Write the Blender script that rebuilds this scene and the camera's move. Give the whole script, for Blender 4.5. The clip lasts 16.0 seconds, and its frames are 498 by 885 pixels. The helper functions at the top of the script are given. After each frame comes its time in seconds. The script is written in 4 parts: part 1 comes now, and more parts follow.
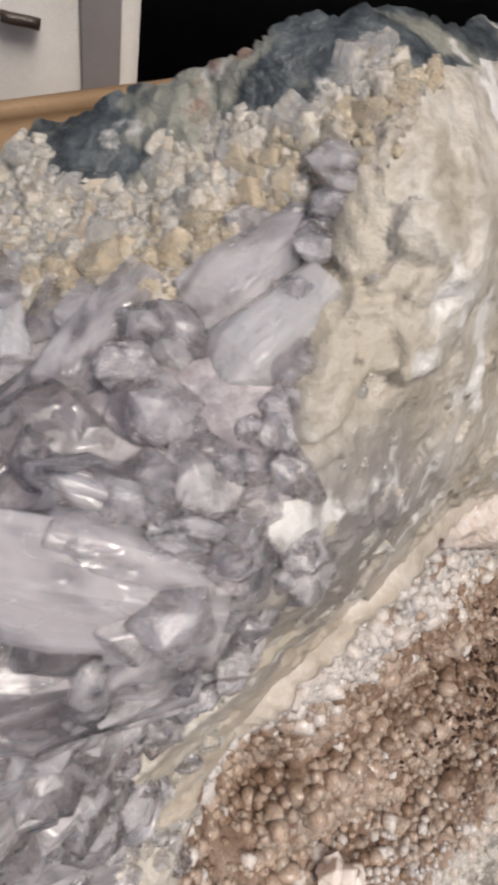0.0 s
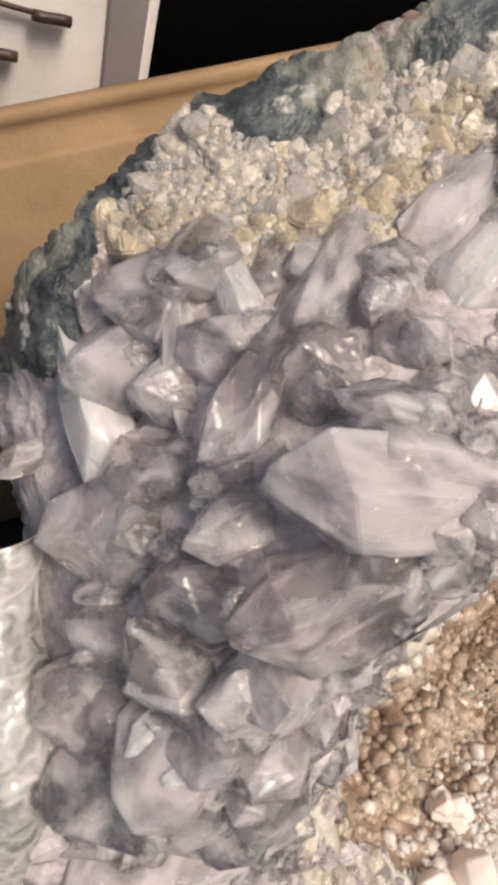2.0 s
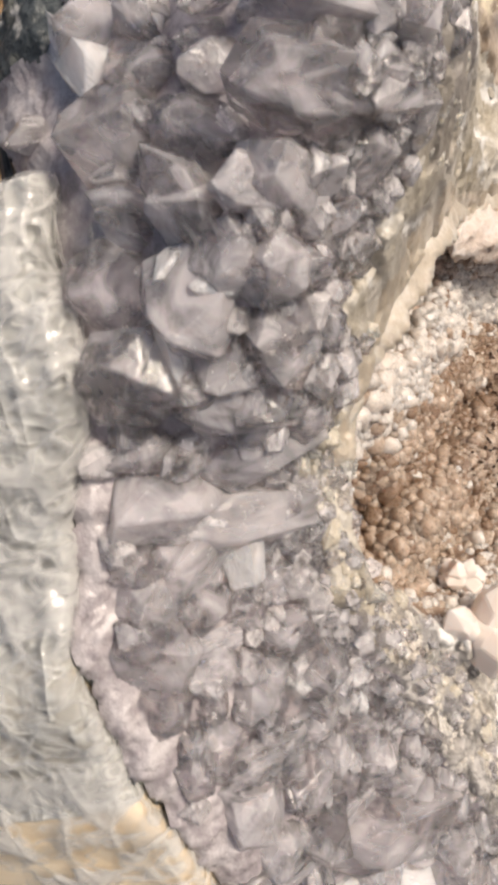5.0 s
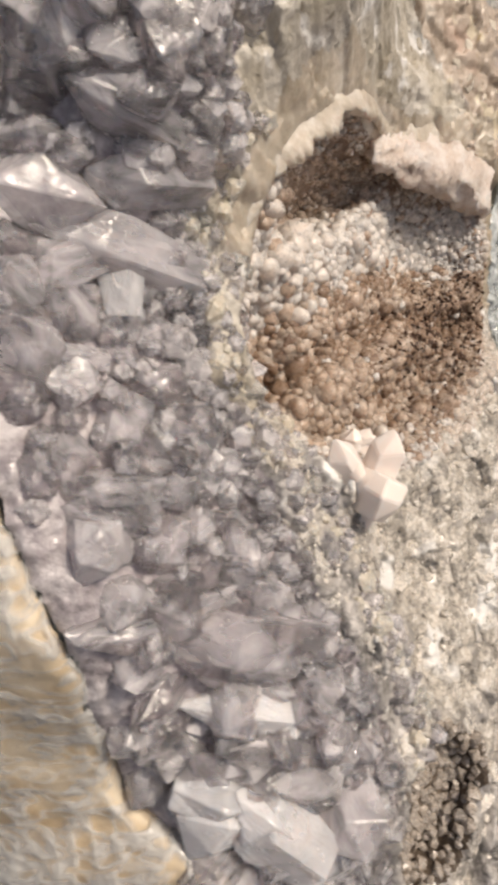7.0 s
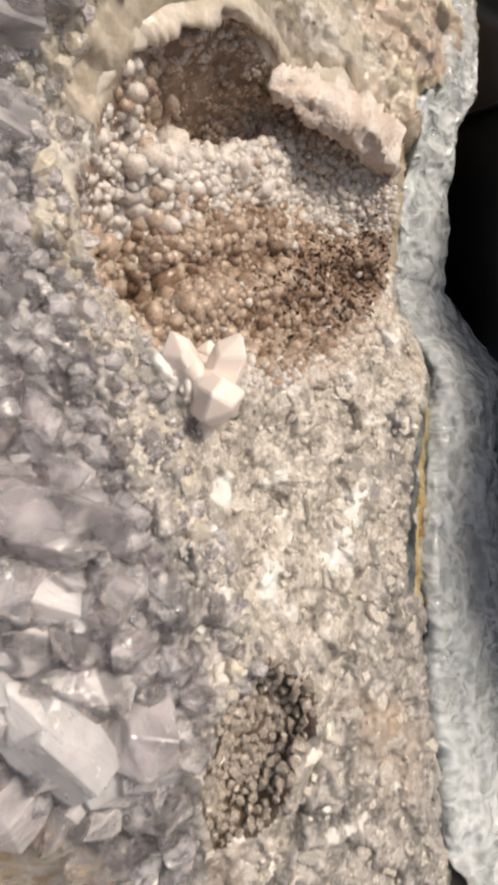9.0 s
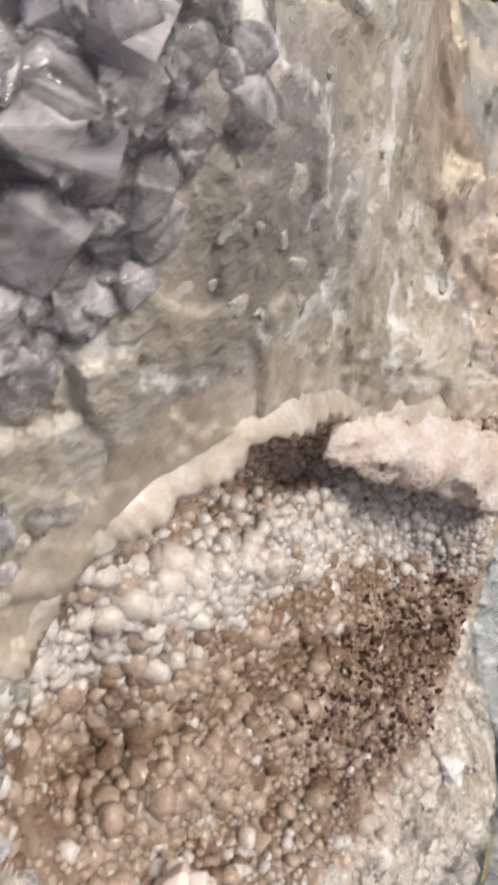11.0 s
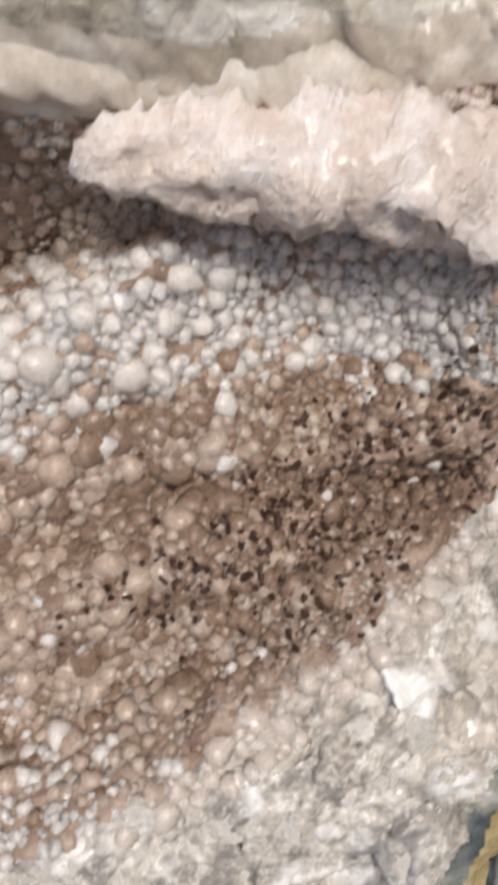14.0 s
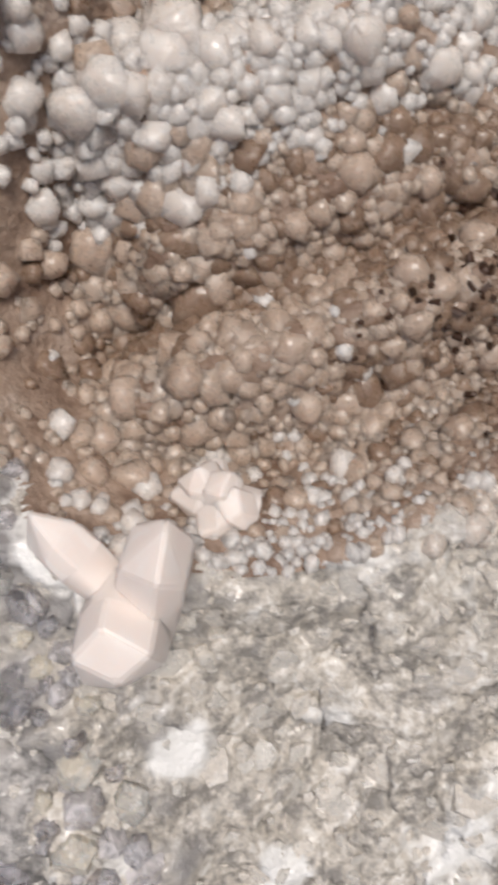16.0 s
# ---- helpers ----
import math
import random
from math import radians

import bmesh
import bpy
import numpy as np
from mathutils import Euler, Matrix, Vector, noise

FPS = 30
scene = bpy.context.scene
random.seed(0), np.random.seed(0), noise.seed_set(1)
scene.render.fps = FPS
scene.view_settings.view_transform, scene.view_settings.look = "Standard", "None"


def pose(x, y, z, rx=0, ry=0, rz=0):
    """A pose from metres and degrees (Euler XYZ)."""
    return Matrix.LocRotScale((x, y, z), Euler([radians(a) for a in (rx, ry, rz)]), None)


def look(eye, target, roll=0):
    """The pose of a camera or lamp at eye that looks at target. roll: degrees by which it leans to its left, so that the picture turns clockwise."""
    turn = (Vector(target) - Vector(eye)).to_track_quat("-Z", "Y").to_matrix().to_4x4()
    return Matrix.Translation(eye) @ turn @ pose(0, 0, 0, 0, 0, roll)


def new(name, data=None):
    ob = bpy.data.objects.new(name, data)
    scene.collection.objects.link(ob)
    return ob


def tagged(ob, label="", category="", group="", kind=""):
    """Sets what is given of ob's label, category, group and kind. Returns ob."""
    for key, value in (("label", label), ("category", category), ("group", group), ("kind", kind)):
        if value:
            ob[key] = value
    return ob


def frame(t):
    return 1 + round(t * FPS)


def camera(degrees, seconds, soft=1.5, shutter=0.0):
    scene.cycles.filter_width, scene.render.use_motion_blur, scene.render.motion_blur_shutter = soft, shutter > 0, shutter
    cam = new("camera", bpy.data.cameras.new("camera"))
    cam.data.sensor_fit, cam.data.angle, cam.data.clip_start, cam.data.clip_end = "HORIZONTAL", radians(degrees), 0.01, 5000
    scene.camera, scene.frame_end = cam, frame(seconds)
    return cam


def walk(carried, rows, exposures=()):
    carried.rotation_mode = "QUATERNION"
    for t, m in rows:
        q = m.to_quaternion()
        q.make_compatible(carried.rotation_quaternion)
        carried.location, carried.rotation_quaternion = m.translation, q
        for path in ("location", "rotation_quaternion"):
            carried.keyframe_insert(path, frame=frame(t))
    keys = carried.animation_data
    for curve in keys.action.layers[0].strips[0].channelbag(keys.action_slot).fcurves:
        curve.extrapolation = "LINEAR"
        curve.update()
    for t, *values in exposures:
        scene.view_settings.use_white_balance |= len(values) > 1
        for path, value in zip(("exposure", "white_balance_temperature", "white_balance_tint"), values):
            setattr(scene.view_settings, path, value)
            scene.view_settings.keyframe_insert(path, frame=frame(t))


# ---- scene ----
cam = camera(35.4, 16.0, soft=4.0, shutter=0.4)
EYE, TILT = 0.66, -68.0
# The first camera's own axes (x right, y ahead, z up) laid into the world.
G = pose(0, 0, EYE, TILT, 0, 0)
PATH = [
    (0, (0.02, 0.002, 0.01), (-0.035, 2.001, 0.044), -1.4),
    (0.5, (-0.005, -0.009, 0.01), (-0.008, 1.99, 0.046), -1.4),
    (1, (-0.027, -0.01, 0.011), (0.056, 1.988, 0.043), -2.0),
    (1.5, (-0.051, -0.008, 0.004), (0.127, 1.984, 0.035), -4.9),
    (2, (-0.067, -0.007, -0.001), (0.167, 1.979, 0.034), -9.1),
    (2.5, (-0.084, -0.012, -0.003), (0.192, 1.968, 0.05), -12.7),
    (3, (-0.087, -0.019, -0.025), (0.229, 1.953, 0.064), -15.9),
    (3.5, (-0.095, -0.024, -0.059), (0.243, 1.943, 0.078), -18.3),
    (4, (-0.104, -0.025, -0.09), (0.247, 1.935, 0.098), -20.1),
    (6.5, (-0.131, 0.008, -0.278), (0.383, 1.843, 0.329), -14.9),
    (7, (-0.114, 0.016, -0.318), (0.412, 1.813, 0.386), -13.8),
    (7.5, (-0.091, 0.021, -0.339), (0.476, 1.764, 0.461), -12.6),
    (8, (-0.071, 0.036, -0.373), (0.531, 1.749, 0.465), -12.2),
    (8.5, (-0.065, 0.045, -0.401), (0.532, 1.76, 0.437), -11.0),
    (9, (-0.044, 0.048, -0.387), (0.513, 1.786, 0.431), -8.5),
    (9.5, (-0.023, 0.028, -0.299), (0.45, 1.806, 0.486), -3.8),
    (12, (0.069, 0.075, -0.084), (0.287, 1.964, 0.533), 2.6),
    (12.5, (0.127, 0.103, -0.071), (0.113, 2.029, 0.469), 4.0),
    (13, (0.163, 0.135, -0.078), (-0.016, 2.078, 0.364), 5.1),
    (13.5, (0.185, 0.165, -0.087), (-0.187, 2.108, 0.207), 5.8),
    (14, (0.187, 0.182, -0.107), (-0.381, 2.089, 0.095), 6.0),
    (14.5, (0.181, 0.192, -0.148), (-0.458, 2.078, 0.035), 5.9),
    (15, (0.168, 0.195, -0.174), (-0.497, 2.074, -0.004), 6.2),
    (15.5, (0.149, 0.188, -0.191), (-0.534, 2.06, -0.024), 6.7),
    (16, (0.126, 0.182, -0.192), (-0.569, 2.049, -0.011), 7.7),
]
EXPOSURES = [(0.0, -0.10, 6600, 12), (1.0, 0.14, 7300, 12), (4.0, 0.32, 7250, 12), (7.0, 0.09, 7300, 12), (9.5, 0.16, 7300, 12), (12.0, 0.0, 6400, 11), (14.5, 0.02, 6400, 11), (16.0, -0.20, 6400, 11)]
walk(cam, [(t, G @ look(eye, target, roll)) for t, eye, target, roll in PATH], EXPOSURES)

# ---- daylight ----
world = bpy.data.worlds.new("world")
scene.world = world
world.use_nodes = True
sky = world.node_tree.nodes.new("ShaderNodeTexSky")
sky.sky_type = "NISHITA"
sky.sun_disc = False
SUN_UP, SUN_TURN = 62.0, 125.0
sky.sun_elevation, sky.sun_rotation = radians(SUN_UP), radians(SUN_TURN)
sky.dust_density, sky.air_density = 4.0, 0.7
world.node_tree.nodes["Background"].inputs["Strength"].default_value = 0.092
world.node_tree.links.new(sky.outputs[0], world.node_tree.nodes["Background"].inputs[0])
sun_data = bpy.data.lights.new("sun", "SUN")
sun_data.energy, sun_data.angle, sun_data.color = 2.4, radians(18), (1.0, 0.95, 0.88)
sun = new("sun", sun_data)
sun.matrix_world = look((0, 0, 0), (-math.sin(radians(SUN_TURN)) * math.cos(radians(SUN_UP)), -math.cos(radians(SUN_TURN)) * math.cos(radians(SUN_UP)), -math.sin(radians(SUN_UP))))


# ---- materials ----
def surface(name, colours, scale=30.0, rough=0.6, bump=0.3, fine=220.0, trans=0.0, spread=0.15, coat=0.0, patch=0.5, sss=0.0, dist=0.004, extra=None, metal=0.0):
    """A two-scale noise mix of colours with relief at the finer scale. colours: dark to light. extra: (colour, scale, threshold) for sharp stains."""
    m = bpy.data.materials.new(name)
    m.use_nodes = True
    nt = m.node_tree
    nd, ln = nt.nodes, nt.links
    p = nd["Principled BSDF"]
    co = nd.new("ShaderNodeTexCoord")
    info = nd.new("ShaderNodeObjectInfo")
    shift = nd.new("ShaderNodeVectorMath")
    shift.operation = "ADD"
    ln.new(co.outputs["Object"], shift.inputs[0])
    ln.new(info.outputs["Random"], shift.inputs[1])
    n1 = nd.new("ShaderNodeTexNoise")
    n1.inputs["Scale"].default_value, n1.inputs["Detail"].default_value, n1.inputs["Roughness"].default_value = scale, 8, 0.68
    n2 = nd.new("ShaderNodeTexNoise")
    n2.inputs["Scale"].default_value, n2.inputs["Detail"].default_value, n2.inputs["Roughness"].default_value = fine, 4, 0.6
    for n in (n1, n2):
        ln.new(shift.outputs[0], n.inputs["Vector"])
    mix = nd.new("ShaderNodeMath")
    mix.operation = "MULTIPLY_ADD"
    mix.inputs[1].default_value = patch * 0.5
    ln.new(n2.outputs["Fac"], mix.inputs[0])
    half = nd.new("ShaderNodeMath")
    half.operation = "MULTIPLY_ADD"
    half.inputs[1].default_value, half.inputs[2].default_value = 1.0, -patch * 0.25
    ln.new(n1.outputs["Fac"], half.inputs[0])
    ln.new(half.outputs[0], mix.inputs[2])
    vary = nd.new("ShaderNodeMath")
    vary.operation = "MULTIPLY_ADD"
    vary.inputs[1].default_value, vary.inputs[2].default_value = spread, -spread / 2
    ln.new(info.outputs["Random"], vary.inputs[0])
    both = nd.new("ShaderNodeMath")
    both.operation = "ADD"
    ln.new(mix.outputs[0], both.inputs[0])
    ln.new(vary.outputs[0], both.inputs[1])
    ramp = nd.new("ShaderNodeValToRGB")
    ln.new(both.outputs[0], ramp.inputs[0])
    e = ramp.color_ramp.elements
    k = len(colours)
    for i, c in enumerate(colours):
        at = 0.35 + 0.30 * i / max(1, k - 1)
        el = e[i] if i < 2 else e.new(at)
        el.position, el.color = at, (*c, 1)
    tint = ramp.outputs[0]
    for colour, sc, low, *soft in extra or ():
        n3 = nd.new("ShaderNodeTexNoise")
        n3.inputs["Scale"].default_value, n3.inputs["Detail"].default_value = sc, 6
        ln.new(co.outputs["Object"], n3.inputs["Vector"])
        r3 = nd.new("ShaderNodeMapRange")
        r3.inputs["From Min"].default_value, r3.inputs["From Max"].default_value = low, low + (soft[0] if soft else 0.06)
        ln.new(n3.outputs["Fac"], r3.inputs["Value"])
        mx = nd.new("ShaderNodeMix")
        mx.data_type = "RGBA"
        ln.new(r3.outputs[0], mx.inputs["Factor"])
        ln.new(tint, mx.inputs["A"])
        mx.inputs["B"].default_value = (*colour, 1)
        tint = mx.outputs["Result"]
    ln.new(tint, p.inputs["Base Color"])
    rr = nd.new("ShaderNodeMapRange")
    rr.inputs["To Min"].default_value, rr.inputs["To Max"].default_value = max(0.02, rough - 0.12), min(1.0, rough + 0.15)
    ln.new(n1.outputs["Fac"], rr.inputs["Value"])
    ln.new(rr.outputs[0], p.inputs["Roughness"])
    p.inputs["Transmission Weight"].default_value = trans
    p.inputs["Coat Weight"].default_value = coat
    p.inputs["Coat Roughness"].default_value = 0.08
    p.inputs["Metallic"].default_value = metal
    p.inputs["IOR"].default_value = 1.5
    if sss:
        p.inputs["Subsurface Weight"].default_value = sss
        p.inputs["Subsurface Radius"].default_value = (1.0, 0.8, 0.65)
        p.inputs["Subsurface Scale"].default_value = 0.006
    if bump:
        b = nd.new("ShaderNodeBump")
        b.inputs["Strength"].default_value, b.inputs["Distance"].default_value = bump, dist
        ln.new(n2.outputs["Fac"], b.inputs["Height"])
        ln.new(b.outputs[0], p.inputs["Normal"])
    return m


JOINED = {}


def crystal(name, *args, **keys):
    """One material for single crystals and its twin for joined druse."""
    m = quartz(name, *args, **keys)
    JOINED[m.name] = quartz(name + "_druse", *args, druse=True, **keys)
    return m


def quartz(name, clear, milky, veil, rough=0.07, bump=0.08, lo=0.42, hi=0.62, glass=0.92, spread=0.5, sss=0.0, reach=0.0025, haze=0.25, chips=0.0, druse=False):
    """Quartz: clear in places and clouded in others, with rough frosted patches; its grain goes with the crystal's own size."""
    m = bpy.data.materials.new(name)
    m.use_nodes = True
    nd, ln = m.node_tree.nodes, m.node_tree.links
    p = nd["Principled BSDF"]
    co, info = nd.new("ShaderNodeTexCoord"), nd.new("ShaderNodeObjectInfo")
    far = nd.new("ShaderNodeVectorMath")
    far.operation = "MULTIPLY_ADD"
    far.inputs[1].default_value = (1, 1, 0.6)
    if druse:
        far.inputs[1].default_value = (230, 230, 230)
        info = nd.new("ShaderNodeNewGeometry")
    own_value = info.outputs["Random Per Island" if druse else "Random"]
    ln.new(co.outputs["Object"], far.inputs[0])
    wide = nd.new("ShaderNodeMath")
    wide.operation = "MULTIPLY"
    wide.inputs[1].default_value = 37.0
    ln.new(own_value, wide.inputs[0])
    ln.new(wide.outputs[0], far.inputs[2])

    def grain(scale, detail, distortion=0.0):
        n = nd.new("ShaderNodeTexNoise")
        n.inputs["Scale"].default_value, n.inputs["Detail"].default_value, n.inputs["Distortion"].default_value = scale, detail, distortion
        ln.new(far.outputs[0], n.inputs["Vector"])
        return n.outputs["Fac"]

    def span(x, a, b, c, d):
        r = nd.new("ShaderNodeMapRange")
        for k, v in zip(("From Min", "From Max", "To Min", "To Max"), (a, b, c, d)):
            r.inputs[k].default_value = v
        ln.new(x, r.inputs["Value"])
        return r.outputs[0]

    def blend(f, x, y):
        mx = nd.new("ShaderNodeMix")
        mx.data_type = "RGBA"
        ln.new(f, mx.inputs["Factor"])
        for v, k in ((x, "A"), (y, "B")):
            if isinstance(v, tuple):
                mx.inputs[k].default_value = (*v, 1)
            else:
                ln.new(v, mx.inputs[k])
        return mx.outputs["Result"]

    own = nd.new("ShaderNodeMath")
    own.operation = "MULTIPLY_ADD"
    own.inputs[1].default_value = spread * 0.4
    ln.new(own_value, own.inputs[0])
    ln.new(grain(1.3, 6, 0.6), own.inputs[2])
    cloud = span(own.outputs[0], lo + spread * 0.2, hi + spread * 0.2, 0.0, 1.0)
    streak = span(grain(2.4, 5, 0.5), 0.54, 0.76, 0.0, 0.85)
    ln.new(blend(streak, blend(cloud, clear, milky), veil), p.inputs["Base Color"])
    ln.new(span(cloud, 0.0, 1.0, glass, min(glass, haze)), p.inputs["Transmission Weight"])
    ln.new(span(grain(2.2, 5), 0.40, 0.72, rough, rough + 0.38), p.inputs["Roughness"])
    p.inputs["IOR"].default_value = 1.46
    if sss:
        p.inputs["Subsurface Weight"].default_value = sss
        p.inputs["Subsurface Radius"].default_value = (1.0, 0.92, 0.86)
        p.inputs["Subsurface Scale"].default_value = reach
    b = nd.new("ShaderNodeBump")
    b.inputs["Strength"].default_value, b.inputs["Distance"].default_value = bump * 6, 0.0006
    chip = nd.new("ShaderNodeTexVoronoi")
    chip.inputs["Scale"].default_value = 4.0
    ln.new(far.outputs[0], chip.inputs["Vector"])
    patchy = nd.new("ShaderNodeMath")
    patchy.operation = "MULTIPLY_ADD"
    ln.new(chip.outputs["Distance"], patchy.inputs[0])
    ln.new(span(grain(1.5, 3, 0.4), 0.46, 0.60, 0.0, chips), patchy.inputs[1])
    ln.new(grain(3.5, 5, 0.8), patchy.inputs[2])
    ln.new(patchy.outputs[0], b.inputs["Height"])
    ln.new(b.outputs[0], p.inputs["Normal"])
    return m


M_AMETHYST = crystal("pale_amethyst", (0.95, 0.91, 0.93), (0.82, 0.775, 0.79), (0.96, 0.945, 0.945), rough=0.05, bump=0.07, glass=0.94, lo=0.40, hi=0.70, sss=0.6, reach=0.010, haze=0.42, chips=3.5, spread=0.7)
M_MILKY = crystal("milky_quartz", (0.93, 0.905, 0.91), (0.87, 0.84, 0.835), (0.95, 0.94, 0.93), rough=0.06, bump=0.07, lo=0.34, hi=0.68, glass=0.5, sss=0.8, reach=0.008, haze=0.12, chips=4.0, spread=0.7)
M_DRUSE = crystal("druse_crystal", (0.86, 0.83, 0.77), (0.76, 0.69, 0.57), (0.92, 0.91, 0.89), lo=0.36, hi=0.6, glass=0.6, rough=0.10, spread=1.2, bump=0.05, sss=0.6, reach=0.004, chips=3.0)
M_HONEY = crystal("honey_quartz", (0.80, 0.71, 0.56), (0.68, 0.57, 0.41), (0.84, 0.79, 0.68), lo=0.36, hi=0.6, glass=0.6, rough=0.10, spread=0.8, bump=0.05, sss=0.6, reach=0.004, chips=3.0)
M_NUB = crystal("white_nub", (0.88, 0.80, 0.73), (0.82, 0.73, 0.66), (0.91, 0.86, 0.81), reach=0.006, glass=0.2, rough=0.2, lo=0.34, hi=0.66, spread=0.4, bump=0.03, sss=0.7)
M_TANNUB = crystal("tan_nub", (0.62, 0.49, 0.395), (0.52, 0.395, 0.305), (0.72, 0.61, 0.51), reach=0.006, glass=0.25, rough=0.2, lo=0.34, hi=0.7, spread=0.5, bump=0.03, sss=0.6)
M_LIP = crystal("white_lip", (0.80, 0.72, 0.645), (0.72, 0.63, 0.55), (0.86, 0.82, 0.77), glass=0.3, rough=0.16, lo=0.34, hi=0.6, spread=1.0, bump=0.04, sss=0.5)
M_BROWNNUB = crystal("brown_nub", (0.38, 0.265, 0.19), (0.27, 0.18, 0.125), (0.54, 0.43, 0.34), reach=0.005, glass=0.3, rough=0.2, lo=0.34, hi=0.7, spread=0.6, bump=0.03, sss=0.5)
M_WHITEQUARTZ = crystal("white_quartz", (0.92, 0.89, 0.89), (0.82, 0.78, 0.78), (0.92, 0.90, 0.89), glass=0.85, rough=0.05, lo=0.42, hi=0.7, bump=0.05)
M_GREYCRUST = surface("grey_crust", [(0.11, 0.105, 0.10), (0.25, 0.235, 0.22), (0.52, 0.49, 0.46)], 70, 0.3, 0.5, 380, coat=0.35, patch=1.1, dist=0.003, extra=[((0.48, 0.38, 0.30), 12, 0.57, 0.16), ((0.80, 0.78, 0.74), 60, 0.64, 0.04)])
M_PINK = crystal("pink_calcite", (0.88, 0.79, 0.73), (0.86, 0.77, 0.71), (0.88, 0.83, 0.79), glass=0.0, rough=0.28, bump=0.01, sss=0.8)
M_FLAKE = crystal("pale_flake", (0.84, 0.80, 0.73), (0.78, 0.72, 0.64), (0.88, 0.86, 0.82), glass=0.4, rough=0.16, bump=0.08, spread=0.9)
M_LEDGE = surface("ledge_druse", [(0.70, 0.59, 0.51), (0.83, 0.75, 0.69), (0.88, 0.84, 0.80)], 60, 0.3, 0.6, 420, coat=0.2, sss=0.2)
M_LIPSKIN = surface("white_lip_skin", [(0.42, 0.36, 0.28), (0.60, 0.53, 0.44), (0.82, 0.77, 0.70)], 26, 0.32, 0.4, 240, coat=0.2, sss=0.4, dist=0.002)
M_SMOKE = crystal("smoky_nub", (0.66, 0.59, 0.52), (0.50, 0.43, 0.36), (0.80, 0.76, 0.70), glass=0.5, rough=0.10, spread=1.2, bump=0.03)
M_SMOKEBED = surface("brown_bed", [(0.07, 0.05, 0.035), (0.16, 0.12, 0.085)], 60, 0.5, 0.6, 300)
M_AMBASE = surface("amethyst_root", [(0.20, 0.175, 0.185), (0.40, 0.36, 0.37), (0.62, 0.58, 0.58)], 60, 0.25, 0.4, 200, coat=0.3)
M_CRUST = surface("white_druse", [(0.34, 0.30, 0.24), (0.64, 0.58, 0.49), (0.84, 0.82, 0.78)], 60, 0.3, 0.7, 320, coat=0.3, extra=[((0.54, 0.43, 0.29), 26, 0.56, 0.12), ((0.20, 0.19, 0.17), 75, 0.66)])
M_SKIN = surface("blue_grey_skin", [(0.035, 0.042, 0.045), (0.10, 0.115, 0.12), (0.22, 0.235, 0.22)], 55, 0.38, 0.5, 260, extra=[((0.30, 0.30, 0.25), 34, 0.55), ((0.62, 0.60, 0.56), 60, 0.62), ((0.25, 0.13, 0.09), 34, 0.66)])
M_AGATE = surface("agate_wall", [(0.27, 0.23, 0.17), (0.44, 0.395, 0.32), (0.64, 0.60, 0.53)], 26, 0.46, 0.55, 240, coat=0.06, patch=0.6, dist=0.003, extra=[((0.29, 0.265, 0.25), 11, 0.50, 0.20), ((0.50, 0.45, 0.36), 18, 0.59, 0.12), ((0.78, 0.76, 0.72), 44, 0.57, 0.06), ((0.17, 0.145, 0.11), 80, 0.66)])
M_BEIGE = surface("beige_crust", [(0.27, 0.25, 0.225), (0.58, 0.53, 0.46), (0.86, 0.83, 0.78)], 85, 0.28, 0.5, 420, coat=0.35, patch=1.2, dist=0.003, extra=[((0.74, 0.62, 0.50), 9, 0.49, 0.22), ((0.30, 0.285, 0.275), 26, 0.53, 0.10), ((0.90, 0.885, 0.85), 36, 0.56, 0.08)])
M_ROSE = surface("rose_crust", [(0.32, 0.25, 0.19), (0.50, 0.415, 0.335), (0.70, 0.64, 0.56)], 34, 0.38, 0.25, 170, coat=0.12, patch=0.4, dist=0.003, extra=[((0.58, 0.41, 0.32), 20, 0.55, 0.16), ((0.66, 0.58, 0.44), 38, 0.58, 0.03), ((0.60, 0.46, 0.22), 26, 0.66), ((0.26, 0.24, 0.23), 30, 0.58, 0.12)])
M_VUG = surface("vug_lining", [(0.21, 0.135, 0.095), (0.40, 0.295, 0.225), (0.60, 0.49, 0.41)], 40, 0.5, 0.6, 260, extra=[((0.07, 0.03, 0.015), 120, 0.70)])
M_CREAM = surface("cream_crust", [(0.44, 0.37, 0.27), (0.58, 0.51, 0.40), (0.70, 0.65, 0.56)], 120, 0.32, 0.35, 300, coat=0.2, spread=0.3)
M_GREY = surface("grey_stone", [(0.14, 0.135, 0.12), (0.26, 0.25, 0.22), (0.42, 0.40, 0.36)], 34, 0.3, 0.25, 200, coat=0.3, extra=[((0.56, 0.50, 0.40), 30, 0.58, 0.05), ((0.70, 0.67, 0.60), 55, 0.64)])
M_YELLOW = surface("yellow_stain", [(0.30, 0.21, 0.08), (0.52, 0.41, 0.20), (0.66, 0.58, 0.42)], 45, 0.5, 0.6, 260, extra=[((0.55, 0.26, 0.04), 24, 0.60), ((0.10, 0.10, 0.09), 30, 0.64)])
M_BROWN = surface("brown_speck", [(0.03, 0.015, 0.008), (0.07, 0.03, 0.015)], 60, 0.5, 0.3)
M_TAN = surface("kraft_board", [(0.30, 0.19, 0.10), (0.36, 0.235, 0.13), (0.42, 0.28, 0.16)], 12, 0.7, 0.15, 400)
M_KRAFT = surface("kraft_under_film", [(0.74, 0.58, 0.39), (0.80, 0.65, 0.47), (0.86, 0.75, 0.60)], 14, 0.5, 0.15, 90)
M_LEATHER = surface("black_leather", [(0.003, 0.003, 0.0035), (0.007, 0.007, 0.008)], 60, 0.5, 0.5, 520, dist=0.001)
